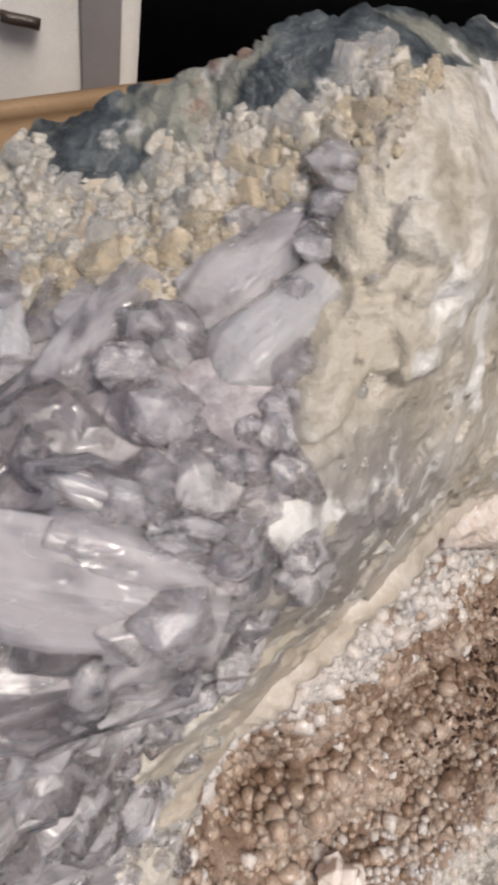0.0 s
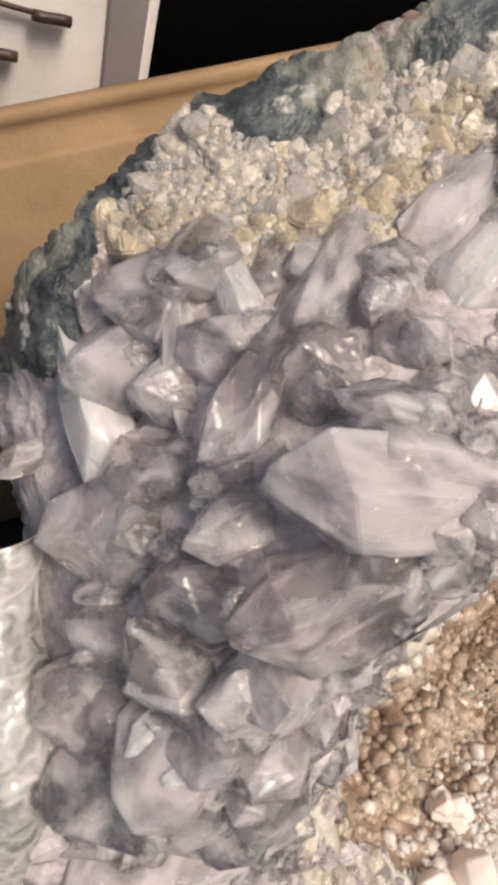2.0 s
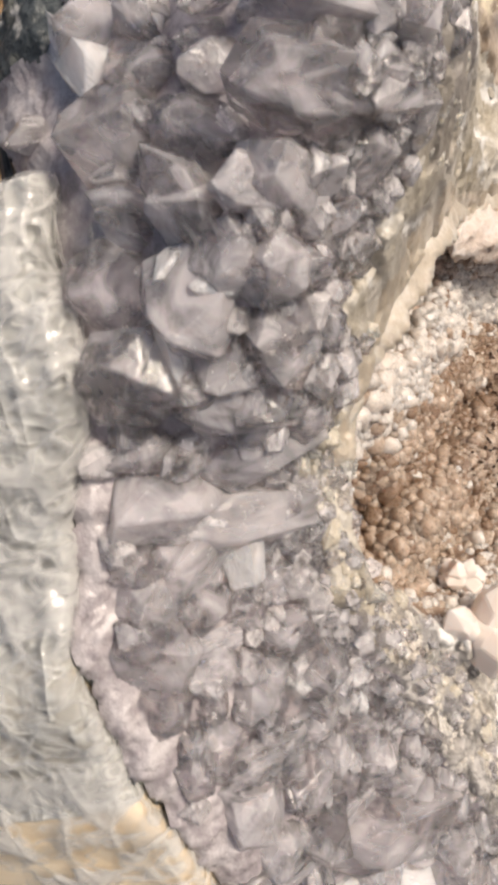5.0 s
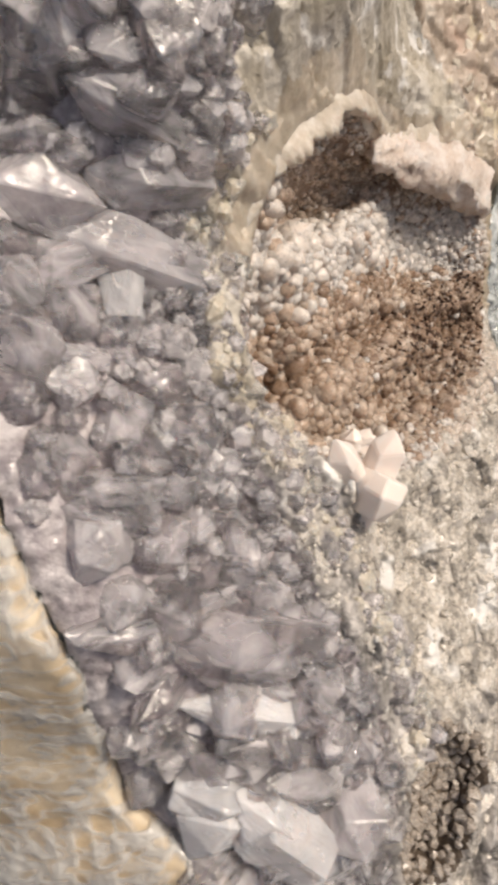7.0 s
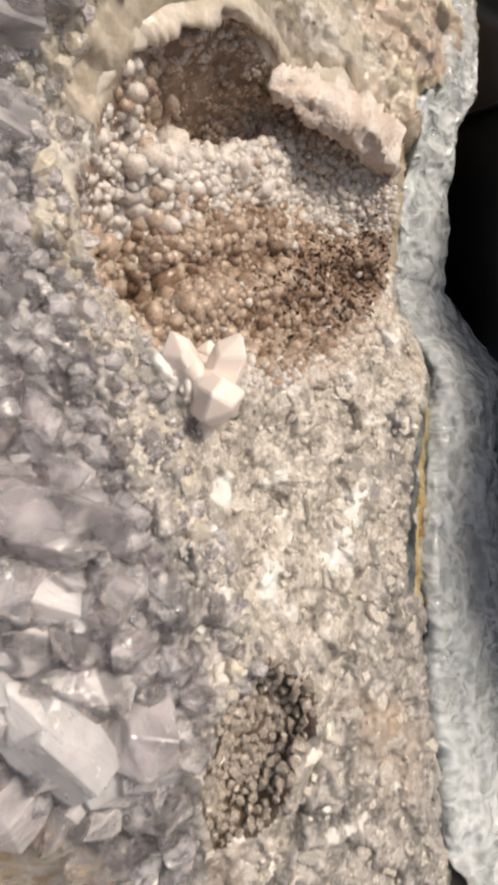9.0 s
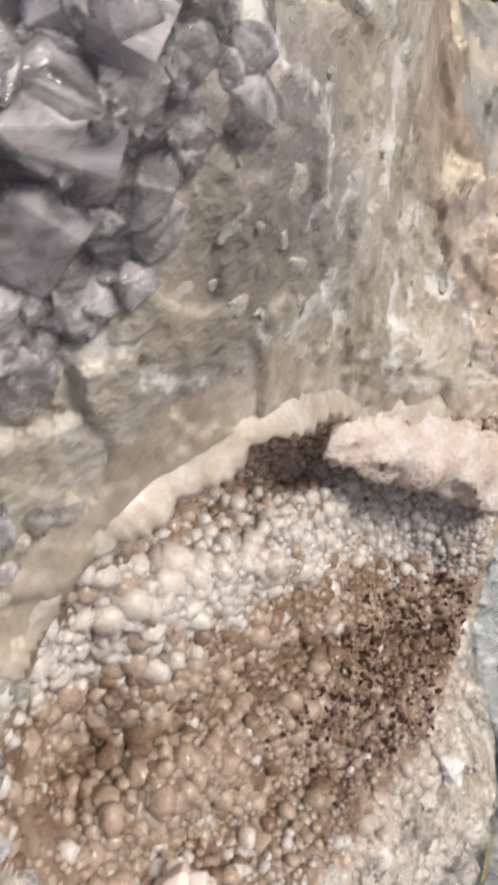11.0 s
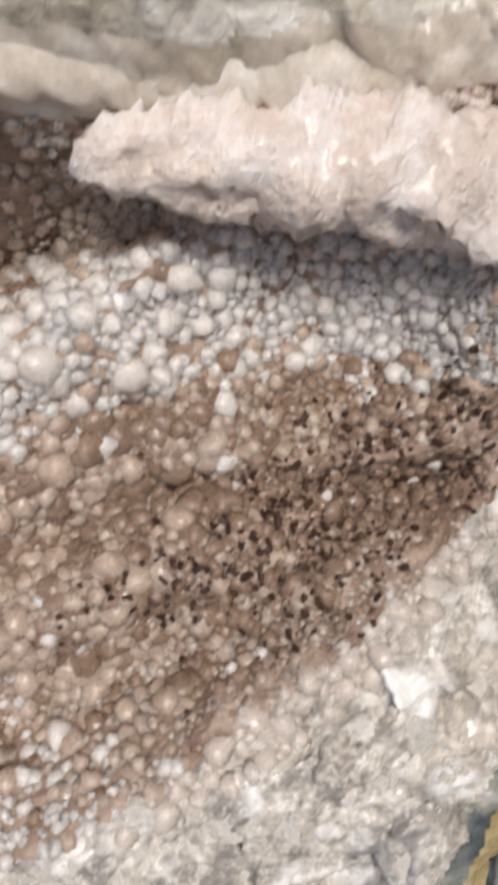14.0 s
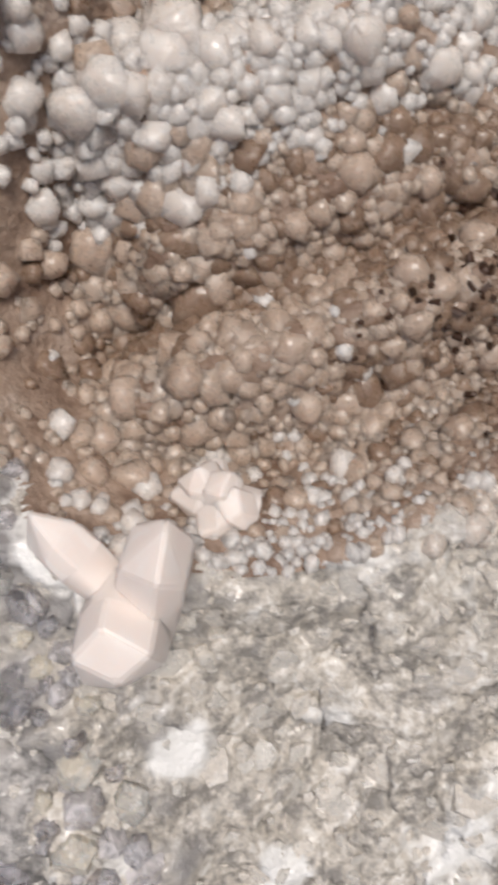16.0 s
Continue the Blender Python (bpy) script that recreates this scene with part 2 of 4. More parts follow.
M_FLOOR = surface("dark_carpet", [(0.02, 0.02, 0.022), (0.05, 0.048, 0.046)], 30, 0.9, 0.6, 400)
M_WHITE = surface("white_cloth", [(0.50, 0.48, 0.45), (0.62, 0.60, 0.57)], 12, 0.75, 0.3, 700, dist=0.001)
M_STRIPE = surface("grey_cloth", [(0.34, 0.32, 0.32), (0.42, 0.40, 0.40)], 14, 0.8, 0.3, 700, dist=0.001)
M_DARKWOOD = surface("dark_wood", [(0.03, 0.02, 0.016), (0.07, 0.045, 0.03)], 60, 0.4, 0.2)
M_ORANGE = surface("iron_stain", [(0.45, 0.22, 0.04), (0.62, 0.36, 0.08)], 60, 0.6, 0.6, 300)


def film_material(name, tint, clear, crease=1.0, scale=55.0):
    """Crumpled plastic film: see-through panes between whitish creases, with sharp gloss on its folds."""
    m = bpy.data.materials.new(name)
    m.use_nodes = True
    nd, ln = m.node_tree.nodes, m.node_tree.links
    p = nd["Principled BSDF"]
    p.inputs["Base Color"].default_value = (*tint, 1)
    p.inputs["Roughness"].default_value = 0.09
    p.inputs["IOR"].default_value = 1.7
    co = nd.new("ShaderNodeTexCoord")

    def ridge(sc, stretch, detail):
        mp = nd.new("ShaderNodeMapping")
        mp.inputs["Scale"].default_value = stretch
        mp.inputs["Rotation"].default_value = (0, 0, 0.5)
        ln.new(co.outputs["Object"], mp.inputs["Vector"])
        n = nd.new("ShaderNodeTexNoise")
        n.inputs["Scale"].default_value, n.inputs["Detail"].default_value, n.inputs["Distortion"].default_value = sc, detail, 0.5
        ln.new(mp.outputs[0], n.inputs["Vector"])
        off = nd.new("ShaderNodeMath")
        off.operation = "SUBTRACT"
        off.inputs[1].default_value = 0.5
        ln.new(n.outputs["Fac"], off.inputs[0])
        fold = nd.new("ShaderNodeMath")
        fold.operation = "ABSOLUTE"
        ln.new(off.outputs[0], fold.inputs[0])
        sharp = nd.new("ShaderNodeMapRange")
        sharp.inputs["From Max"].default_value = 0.14
        sharp.inputs["To Min"].default_value, sharp.inputs["To Max"].default_value = 1.0, 0.0
        ln.new(fold.outputs[0], sharp.inputs["Value"])
        return sharp.outputs[0]

    big, small = ridge(scale, (1, 0.45, 1), 2), ridge(scale * 3.0, (0.5, 1, 1), 1)
    last = None
    for src, reach, force in ((big, 0.006, 0.7), (small, 0.0012, 0.6)):
        b = nd.new("ShaderNodeBump")
        b.inputs["Strength"].default_value, b.inputs["Distance"].default_value = force * crease, reach
        ln.new(src, b.inputs["Height"])
        if last:
            ln.new(last, b.inputs["Normal"])
        last = b.outputs[0]
    ln.new(last, p.inputs["Normal"])
    t = nd.new("ShaderNodeBsdfTransparent")
    t.inputs[0].default_value = (0.985, 0.99, 0.99, 1)
    mix = nd.new("ShaderNodeMixShader")
    both = nd.new("ShaderNodeMath")
    both.operation = "ADD"
    ln.new(big, both.inputs[0])
    ln.new(small, both.inputs[1])
    r = nd.new("ShaderNodeMapRange")
    r.inputs["From Min"].default_value, r.inputs["From Max"].default_value = 0.5, 1.7
    r.inputs["To Min"].default_value, r.inputs["To Max"].default_value = min(1.0, clear + 0.22), max(0.0, clear - 0.30)
    ln.new(both.outputs[0], r.inputs["Value"])
    ln.new(r.outputs[0], mix.inputs[0])
    ln.new(p.outputs[0], mix.inputs[1])
    ln.new(t.outputs[0], mix.inputs[2])
    ln.new(mix.outputs[0], nd["Material Output"].inputs["Surface"])
    return m


M_FILM = film_material("clear_film", (0.80, 0.79, 0.76), 0.80, 0.35, 40)
M_FILM2 = film_material("cloudy_film", (0.80, 0.85, 0.86), 0.52, 0.8, 32)
M_FILM3 = film_material("milky_film", (0.70, 0.69, 0.66), 0.34, 0.7, 46)

# ---- the geode's face, in its own frame: u across, v up along it, h out of it ----
FU, FV, FN = Vector((0.9986, -0.0520, 0.0)), Vector((-0.0145, -0.2794, 0.9601)), Vector((-0.0499, -0.9588, -0.2797))
FO = Vector((0.05, 0.30, -0.12))
FACE = G @ Matrix(((FU.x, FV.x, FN.x, FO.x), (FU.y, FV.y, FN.y, FO.y), (FU.z, FV.z, FN.z, FO.z), (0, 0, 0, 1)))
DOWN = FACE.to_3x3().inverted() @ Vector((0, 0, -1))


def value_noise(p, seed=0):
    """Smooth noise from 0 to 1 at points p (n, 3)."""
    i = np.floor(p).astype(np.int64)
    f = p - i
    f = f * f * (3 - 2 * f)
    out = np.zeros(len(p))
    for a in (0, 1):
        for b in (0, 1):
            for c in (0, 1):
                h = (i[:, 0] + a) * 374761393 + (i[:, 1] + b) * 668265263 + (i[:, 2] + c) * 2147483647 + seed * 974711
                h = (h ^ (h >> 13)) * 1274126177
                h = ((h ^ (h >> 16)) & 0xFFFF) / 65535.0
                out += h * np.where(a, f[:, 0], 1 - f[:, 0]) * np.where(b, f[:, 1], 1 - f[:, 1]) * np.where(c, f[:, 2], 1 - f[:, 2])
    return out


def fbm(p, scale, octaves=4, seed=0):
    out, amp, total = np.zeros(len(p)), 1.0, 0.0
    for k in range(octaves):
        out += amp * value_noise(p * scale * 2**k, seed + k)
        total += amp
        amp *= 0.5
    return out / total - 0.5


def cells(p, size, seed=0):
    """Worley cells on a plane: distance to the nearest and second seed (in cells) and the nearest one's random value."""
    q = p / size
    i = np.floor(q).astype(np.int64)
    best, second, val = np.full(len(p), 9.0), np.full(len(p), 9.0), np.zeros(len(p))
    for a in (-1, 0, 1):
        for b in (-1, 0, 1):
            c = i + (a, b)
            h = (c[:, 0] * 374761393 + c[:, 1] * 668265263 + seed * 974711)
            h = (h ^ (h >> 13)) * 1274126177
            h = h ^ (h >> 16)
            r1, r2, r3 = (h & 1023) / 1023.0, ((h >> 10) & 1023) / 1023.0, ((h >> 20) & 1023) / 1023.0
            dd = np.hypot(c[:, 0] + r1 - q[:, 0], c[:, 1] + r2 - q[:, 1])
            near = dd < best
            second = np.where(near, best, np.minimum(second, dd))
            val = np.where(near, r3, val)
            best = np.where(near, dd, best)
    return best, second, val


def step(x, lo, hi):
    t = np.clip((x - lo) / (hi - lo), 0, 1)
    return t * t * (3 - 2 * t)


def edge_distance(u, v, poly):
    """Signed distance to a closed outline, positive inside, with the outline in millimetres."""
    best, inside = np.full(u.shape, 9.0), np.zeros(u.shape, bool)
    pts = np.array(poly) / 1000.0
    for (x1, y1), (x2, y2) in zip(pts, np.roll(pts, -1, 0)):
        dx, dy = x2 - x1, y2 - y1
        t = np.clip(((u - x1) * dx + (v - y1) * dy) / (dx * dx + dy * dy), 0, 1)
        best = np.minimum(best, np.hypot(u - x1 - t * dx, v - y1 - t * dy))
        if y1 != y2:
            inside ^= ((y1 > v) != (y2 > v)) & (u < dx * (v - y1) / dy + x1)
    return np.where(inside, best, -best)


OUTLINE = [(-140, 203), (-101, 231), (-73, 240), (-35, 249), (-12, 254), (40, 264), (130, 275), (226, 268), (228, 185), (186, 128), (162, 108), (150, 55), (149, 5),
           (156, -41), (154, -80), (139, -137), (127, -206), (127, -274), (128, -308), (138, -420), (-40, -420), (-60, -333), (-90, -283), (-130, -257), (-152, -222),
           (-160, -160), (-168, -135), (-180, -84), (-188, -50), (-188, -20), (-178, 15), (-168, 40), (-163, 80), (-158, 122), (-163, 159), (-152, 188)]
VUG = [(-72, -27), (-68, -56), (-55, -76), (-40, -90), (-15, -104), (20, -104), (54, -88), (100, -52), (138, -10), (144, 50), (136, 104), (107, 95), (66, 89), (14, 86), (-29, 57), (-54, 21)]
SMALL_VUG = [(5, -233), (-13, -250), (-28, -288), (-22, -318), (10, -310), (32, -275), (34, -252), (22, -240)]

# Bulges and hollows of the broken face: u, v, radius, height.
FORMS = [(-0.04, 0.14, 0.045, 0.1030), (0.08, 0.04, 0.045, -0.0792), (-0.20, 0.20, 0.045, -0.0839), (-0.18, -0.26, 0.045, -0.0764), (0.02, 0.22, 0.030, 0.0661),
         (-0.10, 0.06, 0.030, 0.0437), (0.16, -0.02, 0.030, -0.0350), (-0.20, 0.12, 0.030, -0.0485), (-0.12, 0.26, 0.030, -0.0385), (-0.08, -0.36, 0.045, -0.0550),
         (-0.02, 0.28, 0.030, 0.0385), (-0.10, 0.10, 0.030, 0.0262), (0.02, 0.16, 0.030, 0.0222), (-0.14, -0.20, 0.030, -0.0172), (0.04, -0.04, 0.030, -0.0142),
         (0.10, 0.14, 0.030, -0.0153), (-0.04, -0.18, 0.030, 0.0119),
         (0.085, 0.106, 0.020, 0.0220), (0.010, -0.142, 0.018, -0.0150), (0.010, -0.265, 0.030, 0.0120)]


def wall_line(v):
    """Where the amethyst ends towards the agate wall."""
    return np.interp(v, np.array([-430, -300, -243, -174, -105, -54, -8, 18, 41, 56, 78, 111, 141, 176, 198, 225, 270]) / 1000,
                     np.array([-45, -35, -22, -48, -72, -84, -94, -93, -72, -70, -58, -30, -24, -15, -16, 0, 12]) / 1000)


def crust_line(u):
    """Where the white druse of the rim begins, above the amethyst."""
    return np.interp(u, np.array([-170, -136, -110, -80, -52, -38, -27, -12, 10, 30]) / 1000, np.array([196, 198, 197, 192, 195, 200, 211, 216, 226, 275]) / 1000)


def ridge_line(u):
    """The white crystal ridge that crosses the vug."""
    return np.minimum(0.026 + 0.41 * u, 0.047)


def seam_line(v):
    """A parting between the beige crust and the grey slab at the lower right."""
    return np.interp(v, [-0.40, -0.324, -0.287, -0.262, -0.207, -0.17], [-0.02, 0.013, 0.037, 0.049, 0.077, 0.10])


def face_height(u, v):
    """The face's height before crystals: forms, the two vugs and their steps."""
    h = -0.0259 - 0.5774 * u + 0.0954 * v
    for a, b, s, k in FORMS:
        h = h + k * np.exp(-((u - a) ** 2 + (v - b) ** 2) / (2 * s * s))
    d = edge_distance(u, v, VUG)
    floor = -0.0732 - 0.473 * u - 0.0062 * v
    floor = floor - 0.040 * np.exp(-(((u + 0.005) / 0.05) ** 2 + ((v - 0.062) / 0.022) ** 2))
    ridge = v - ridge_line(u)
    floor = floor + 0.016 * np.exp(-((ridge - 0.002) / 0.017) ** 2) - 0.017 * np.exp(-((ridge + 0.055) / 0.010) ** 2) + 0.008 * np.exp(-((ridge + 0.076) / 0.011) ** 2)
    floor = floor - 0.012 * np.exp(-((ridge + 0.104) / 0.014) ** 2) - 0.012 * np.exp(-(((u - 0.045) / 0.03) ** 2 + ((v - 0.016) / 0.016) ** 2))
    floor = floor - 0.024 * np.exp(-(((u + 0.052) / 0.018) ** 2 + ((v + 0.030) / 0.045) ** 2))
    floor = floor - 0.026 * np.exp(-(((u - 0.112) / 0.032) ** 2 + ((v + 0.012 - 0.45 * (u - 0.113)) / 0.010) ** 2))
    wide = np.where(v > 0.03, 0.013, np.interp(u, [-0.05, 0.0, 0.1], [0.011, 0.026, 0.028]))
    s = step(d, -0.002, wide)
    h = h * (1 - s) + np.minimum(floor, h + 0.004) * s
    s2 = step(edge_distance(u, v, SMALL_VUG), -0.002, 0.014)
    seam = u - seam_line(v)
    h = h - (0.008 * np.exp(-((seam - 0.003) / 0.004) ** 2) - 0.004 * step(seam, 0.0, 0.02)) * step(-v, 0.185, 0.215)
    return h - 0.027 * s2, d


def zones(u, v):
    """Which mineral shows: 0 amethyst, 1 white druse, 2 dark skin, 3 agate wall, 4 beige crust, 5 vug, 6 small vug."""
    p = np.stack([u, v, u * 0], -1)
    ju, jv = fbm(p, 60, 4, 11) * 0.022, fbm(p, 60, 4, 29) * 0.022
    uu, vv = u + ju, v + jv
    z = np.full(u.shape, 4)
    z[(uu < wall_line(vv) + np.interp(vv, [-0.06, 0.0], [0.012, 0.032])) | ((uu > -0.03) & (vv > 0.088 + 0.3 * np.maximum(0, uu - 0.09)) & (uu < 0.071 + 1.08 * (0.174 - vv)))] = 3
    z[(z == 4) & (vv > 0.05) & (uu > 0.05)] = 7
    z[(z == 4) & (vv > 0.04) & (uu <= 0.05)] = 3
    z[(z == 4) & (vv < -0.195) & (uu > seam_line(vv))] = 9
    z[((z == 4) | (z == 3)) & (vv < -0.085) & (uu < np.interp(vv, [-0.30, -0.23, -0.13, -0.09], [-0.005, -0.012, -0.045, -0.072]))] = 9
    z[uu < wall_line(vv)] = 0
    z[vv > crust_line(uu)] = 1
    e = edge_distance(uu, vv, OUTLINE)
    z[(e < np.interp(uu, [-0.15, -0.11, -0.10, -0.075, -0.06, -0.04, 0.0], [0.022, 0.017, 0.006, 0.014, 0.021, 0.019, 0.014])) & (vv > 0.17) & (uu < 0.1)] = 2
    z[(vv > 0.209 - 0.35 * (uu - 0.1)) & (uu > 0.085)] = 2
    skin = u + ju * 0.25 - np.interp(v, [-0.215, -0.206, -0.139, -0.07, -0.04], [0.110, 0.112, 0.125, 0.151, 0.158])
    z[(np.abs(skin) < 0.0036) & (v < -0.045) & (v > -0.212)] = 2
    z[(skin > 0.0036) & (v < -0.068) & (v > -0.215)] = 8
    near = edge_distance(u + ju * 0.5, v + jv * 0.5, VUG)
    z[((z == 3) | (z == 4) | (z == 7)) & (near > -0.015) & (v > 0.0)] = 10
    z[edge_distance(u + ju * 0.25, v + jv * 0.25, VUG) > 0.001] = 5
    z[edge_distance(u + ju * 0.3, v + jv * 0.3, SMALL_VUG) > 0] = 6
    return z


def relief(u, v, z):
    """Chips, flakes and druse on top of the face."""
    p = np.stack([u, v, u * 0], -1)
    q = np.stack([u, v], -1) + np.stack([fbm(p, 90, 3, 5), fbm(p, 90, 3, 8)], -1) * 0.012
    r = fbm(p, 45, 5, 3) * 0.007
    c1, c2, val = cells(q, 0.011, 4)
    e1, e2, val3 = cells(q, 0.024, 14)
    flake = (val - 0.5) * 0.0040 * step(c2 - c1, 0.01, 0.10) + (val3 - 0.5) * 0.006 * step(e2 - e1, 0.01, 0.06)
    d1, d2, val2 = cells(q, 0.0052, 9)
    grain = (0.6 - np.minimum(d1, 0.6)) * 0.0042 + (val2 - 0.5) * 0.0025
    b1, b2, val4 = cells(q, 0.0085, 21)
    dome = np.sqrt(np.maximum(0, 0.55 - b1**2)) * 0.0052 + np.sqrt(np.maximum(0, 0.5 - d1**2)) * 0.0030 + (val4 - 0.5) * 0.003
    streak = fbm(np.stack([(u + 0.35 * v) * 3.0, v * 0.45, u * 0], -1), 60, 4, 17) * 0.007
    g = np.where(z == 1, grain * 0.9 + flake * 1.0, np.where((z == 4) | (z == 7) | (z == 9), flake * np.where(z == 7, 1.4, 1.5) + grain * np.where(z == 7, 0.15, 0.6) + np.where(z == 7, 0.003, 0.0), np.where((z == 3) | (z == 10), streak * 0.8 + flake * 1.3 + grain * 0.28, np.where(z == 2, flake * 0.6, np.where(z == 5, dome, grain * 0.5)))))
    return r + g


STEP = 0.0013
uu, vv = np.meshgrid(np.arange(-0.20, 0.238, STEP), np.arange(-0.43, 0.285, STEP))
shape = uu.shape
gu, gv = uu.ravel(), vv.ravel()
gz = zones(gu, gv)
gh, _ = face_height(gu, gv)


def soften(a, times=3):
    """Box blur on the grid, so that one mineral runs into the next."""
    a = a.reshape(shape)
    for _ in range(times):
        b = np.pad(a, 1, mode="edge")
        a = sum(b[i : i + shape[0], j : j + shape[1]] for i in range(3) for j in range(3)) / 9
    return a.ravel()


sink = soften(np.where(gz == 0, -0.009, 0.0), 9)
layers = np.zeros(len(gu))
for k in range(11):
    weight = soften((gz == k).astype(float), 3)
    some = weight > 0
    layers[some] += weight[some] * relief(gu[some], gv[some], np.full(some.sum(), k))
gh = gh + layers + sink
wob = fbm(np.stack([gu, gv, gu * 0], -1), 70, 4, 40) * 0.010
ge = edge_distance(gu, gv, OUTLINE) + wob
ROLL = 0.014
x = np.clip(ge, 0, ROLL)
gh = gh - (ROLL - np.sqrt(np.maximum(0, ROLL**2 - (ROLL - x) ** 2))) * 0.8
keep = ge > 0
near = keep & (ge < STEP * 1.3)
sx, sy = np.gradient(ge.reshape(shape), STEP)[1].ravel(), np.gradient(ge.reshape(shape), STEP)[0].ravel()
away = ge / np.maximum(0.3, sx**2 + sy**2)
eu, ev = np.where(near, gu - away * sx, gu), np.where(near, gv - away * sy, gv)

geode = tagged(new("geode"), "broken pale amethyst geode with cream vugs, lying on black leather", "geode")
geode.matrix_world = FACE


def part(name, mesh, material, parent, label="", kind="", smooth=False):
    """Links a mesh as one object under a thing or part."""
    if isinstance(mesh, bmesh.types.BMesh):
        data = bpy.data.meshes.new(name)
        mesh.to_mesh(data)
        mesh.free()
    else:
        data = mesh
    if material and not data.materials:
        data.materials.append(material)
    if smooth:
        data.polygons.foreach_set("use_smooth", [True] * len(data.polygons))
    ob = new(name, data)
    ob.parent = parent
    return tagged(ob, label, kind=kind)


def raw(name, verts, faces):
    data = bpy.data.meshes.new(name)
    data.from_pydata(verts, [], faces)
    data.update()
    return data


# The face, split by mineral.
rows_n, cols_n = shape
idx = np.arange(rows_n * cols_n).reshape(shape)
quads = np.stack([idx[:-1, :-1], idx[:-1, 1:], idx[1:, 1:], idx[1:, :-1]], -1).reshape(-1, 4)
quads = quads[keep[quads].all(1)]
qz = gz[quads[:, 0]]
coords = np.stack([eu, ev, gh], -1)
ZONE_PARTS = [("amethyst_bed", M_AMBASE, "dull lilac-grey root of the amethyst crystals"), ("white_druse_rim", M_CRUST, "white and cream sugary quartz rim"), ("outer_skin", M_SKIN, "dark blue-grey stone skin"),
              ("agate_wall", M_AGATE, "streaked greenish beige agate wall"), ("beige_crust", M_BEIGE, "flaky beige and grey quartz crust"), ("vug_lining", M_VUG, "brownish cream lining of the vug"), ("small_vug_lining", M_SMOKEBED, "brown lining of the small vug"), ("rose_crust", M_ROSE, "rose and cream quartz crust"), ("stained_edge", M_YELLOW, "yellow and orange edge with iron stains"), ("grey_crust", M_GREYCRUST, "grey sparkling quartz crust"), ("lip_band", M_LIPSKIN, "milky white band of the wall above the vug")]
for k, (name, material, label) in enumerate(ZONE_PARTS):
    q = quads[(qz == k) & (gu[quads[:, 0]] < 0.05)] if k == 2 else quads[qz == k]
    used, inv = np.unique(q, return_inverse=True)
    part(name, raw(name, coords[used].tolist(), inv.reshape(-1, 4).tolist()), material, geode, label, smooth=True)

q = quads[(qz == 2) & (gu[quads[:, 0]] >= 0.05)]
for name, some in (("grey_patch", gv[q[:, 0]] > 0.05), ("edge_skin", gv[q[:, 0]] <= 0.05)):
    used, inv = np.unique(q[some], return_inverse=True)
    part(name, raw(name, coords[used].tolist(), inv.reshape(-1, 4).tolist()), M_GREY if name == "grey_patch" else M_SKIN, geode, "grey stone blotched with cream" if name == "grey_patch" else "dark blue-grey stone skin", smooth=True)

# The back of the stone: from the face's edge down to the ground.
edges = {}
for a, b, c, d in quads.tolist():
    for e in ((a, b), (b, c), (c, d), (d, a)):
        key = (min(e), max(e))
        edges[key] = None if key in edges else e
rim = [e for e in edges.values() if e]
GROUND = (FACE.inverted() @ Vector((0, 0, 0)))
down = np.array(DOWN)
centre = np.array((0.0, -0.06, -0.05))
ids = sorted({i for e in rim for i in e})
pos = {j: k for k, j in enumerate(ids)}
ring0 = coords[ids]
fall = (np.array(GROUND) - ring0) @ down
rings = [ring0]
for f, pull in ((0.08, 0.0), (0.25, 0.02), (0.55, 0.08), (1.0, 0.16)):
    r = ring0 + np.outer(fall * f, down)
    r = r + (centre + np.outer((np.array(GROUND) - centre) @ down * np.ones(len(r)) * f, down) - r) * pull
    if f < 1:
        r = r + (fbm(r, 40, 3, 50) * 0.02)[:, None]
    else:
        r = r + np.outer((np.array(GROUND) - r) @ down, down)
    rings.append(r)
verts = np.concatenate(rings).tolist()
nr = len(ids)
faces = []
for a, b in rim:
    for k in range(len(rings) - 1):
        faces.append((pos[b] + k * nr, pos[a] + k * nr, pos[a] + (k + 1) * nr, pos[b] + (k + 1) * nr))
part("stone_back", raw("stone_back", verts, faces), M_SKIN, geode, "dark rough outside of the stone", smooth=True)

# ---- crystals ----
SMOOTH_H = soften(gh, 7).reshape(shape)


def ground_at(u, v):
    """Height and outward normal of the face at (u, v)."""
    a, b = (u + 0.20) / STEP, (v + 0.43) / STEP
    j, i = min(max(int(a), 3), shape[1] - 5), min(max(int(b), 3), shape[0] - 5)
    fa, fb = a - j, b - i
    h = (SMOOTH_H[i, j] * (1 - fa) + SMOOTH_H[i, j + 1] * fa) * (1 - fb) + (SMOOTH_H[i + 1, j] * (1 - fa) + SMOOTH_H[i + 1, j + 1] * fa) * fb
    du = (SMOOTH_H[i, j + 3] - SMOOTH_H[i, j - 3]) / (6 * STEP)
    dv = (SMOOTH_H[i + 3, j] - SMOOTH_H[i - 3, j]) / (6 * STEP)
    return h, Vector((-du, -dv, 1)).normalized()


ZGRID = gz.reshape(shape)
EGRID = ge.reshape(shape)


def zone_at(u, v):
    j, i = int((u + 0.20) / STEP), int((v + 0.43) / STEP)
    if 0 <= i < shape[0] and 0 <= j < shape[1] and EGRID[i, j] > 0.001:
        return ZGRID[i, j]
    return -1


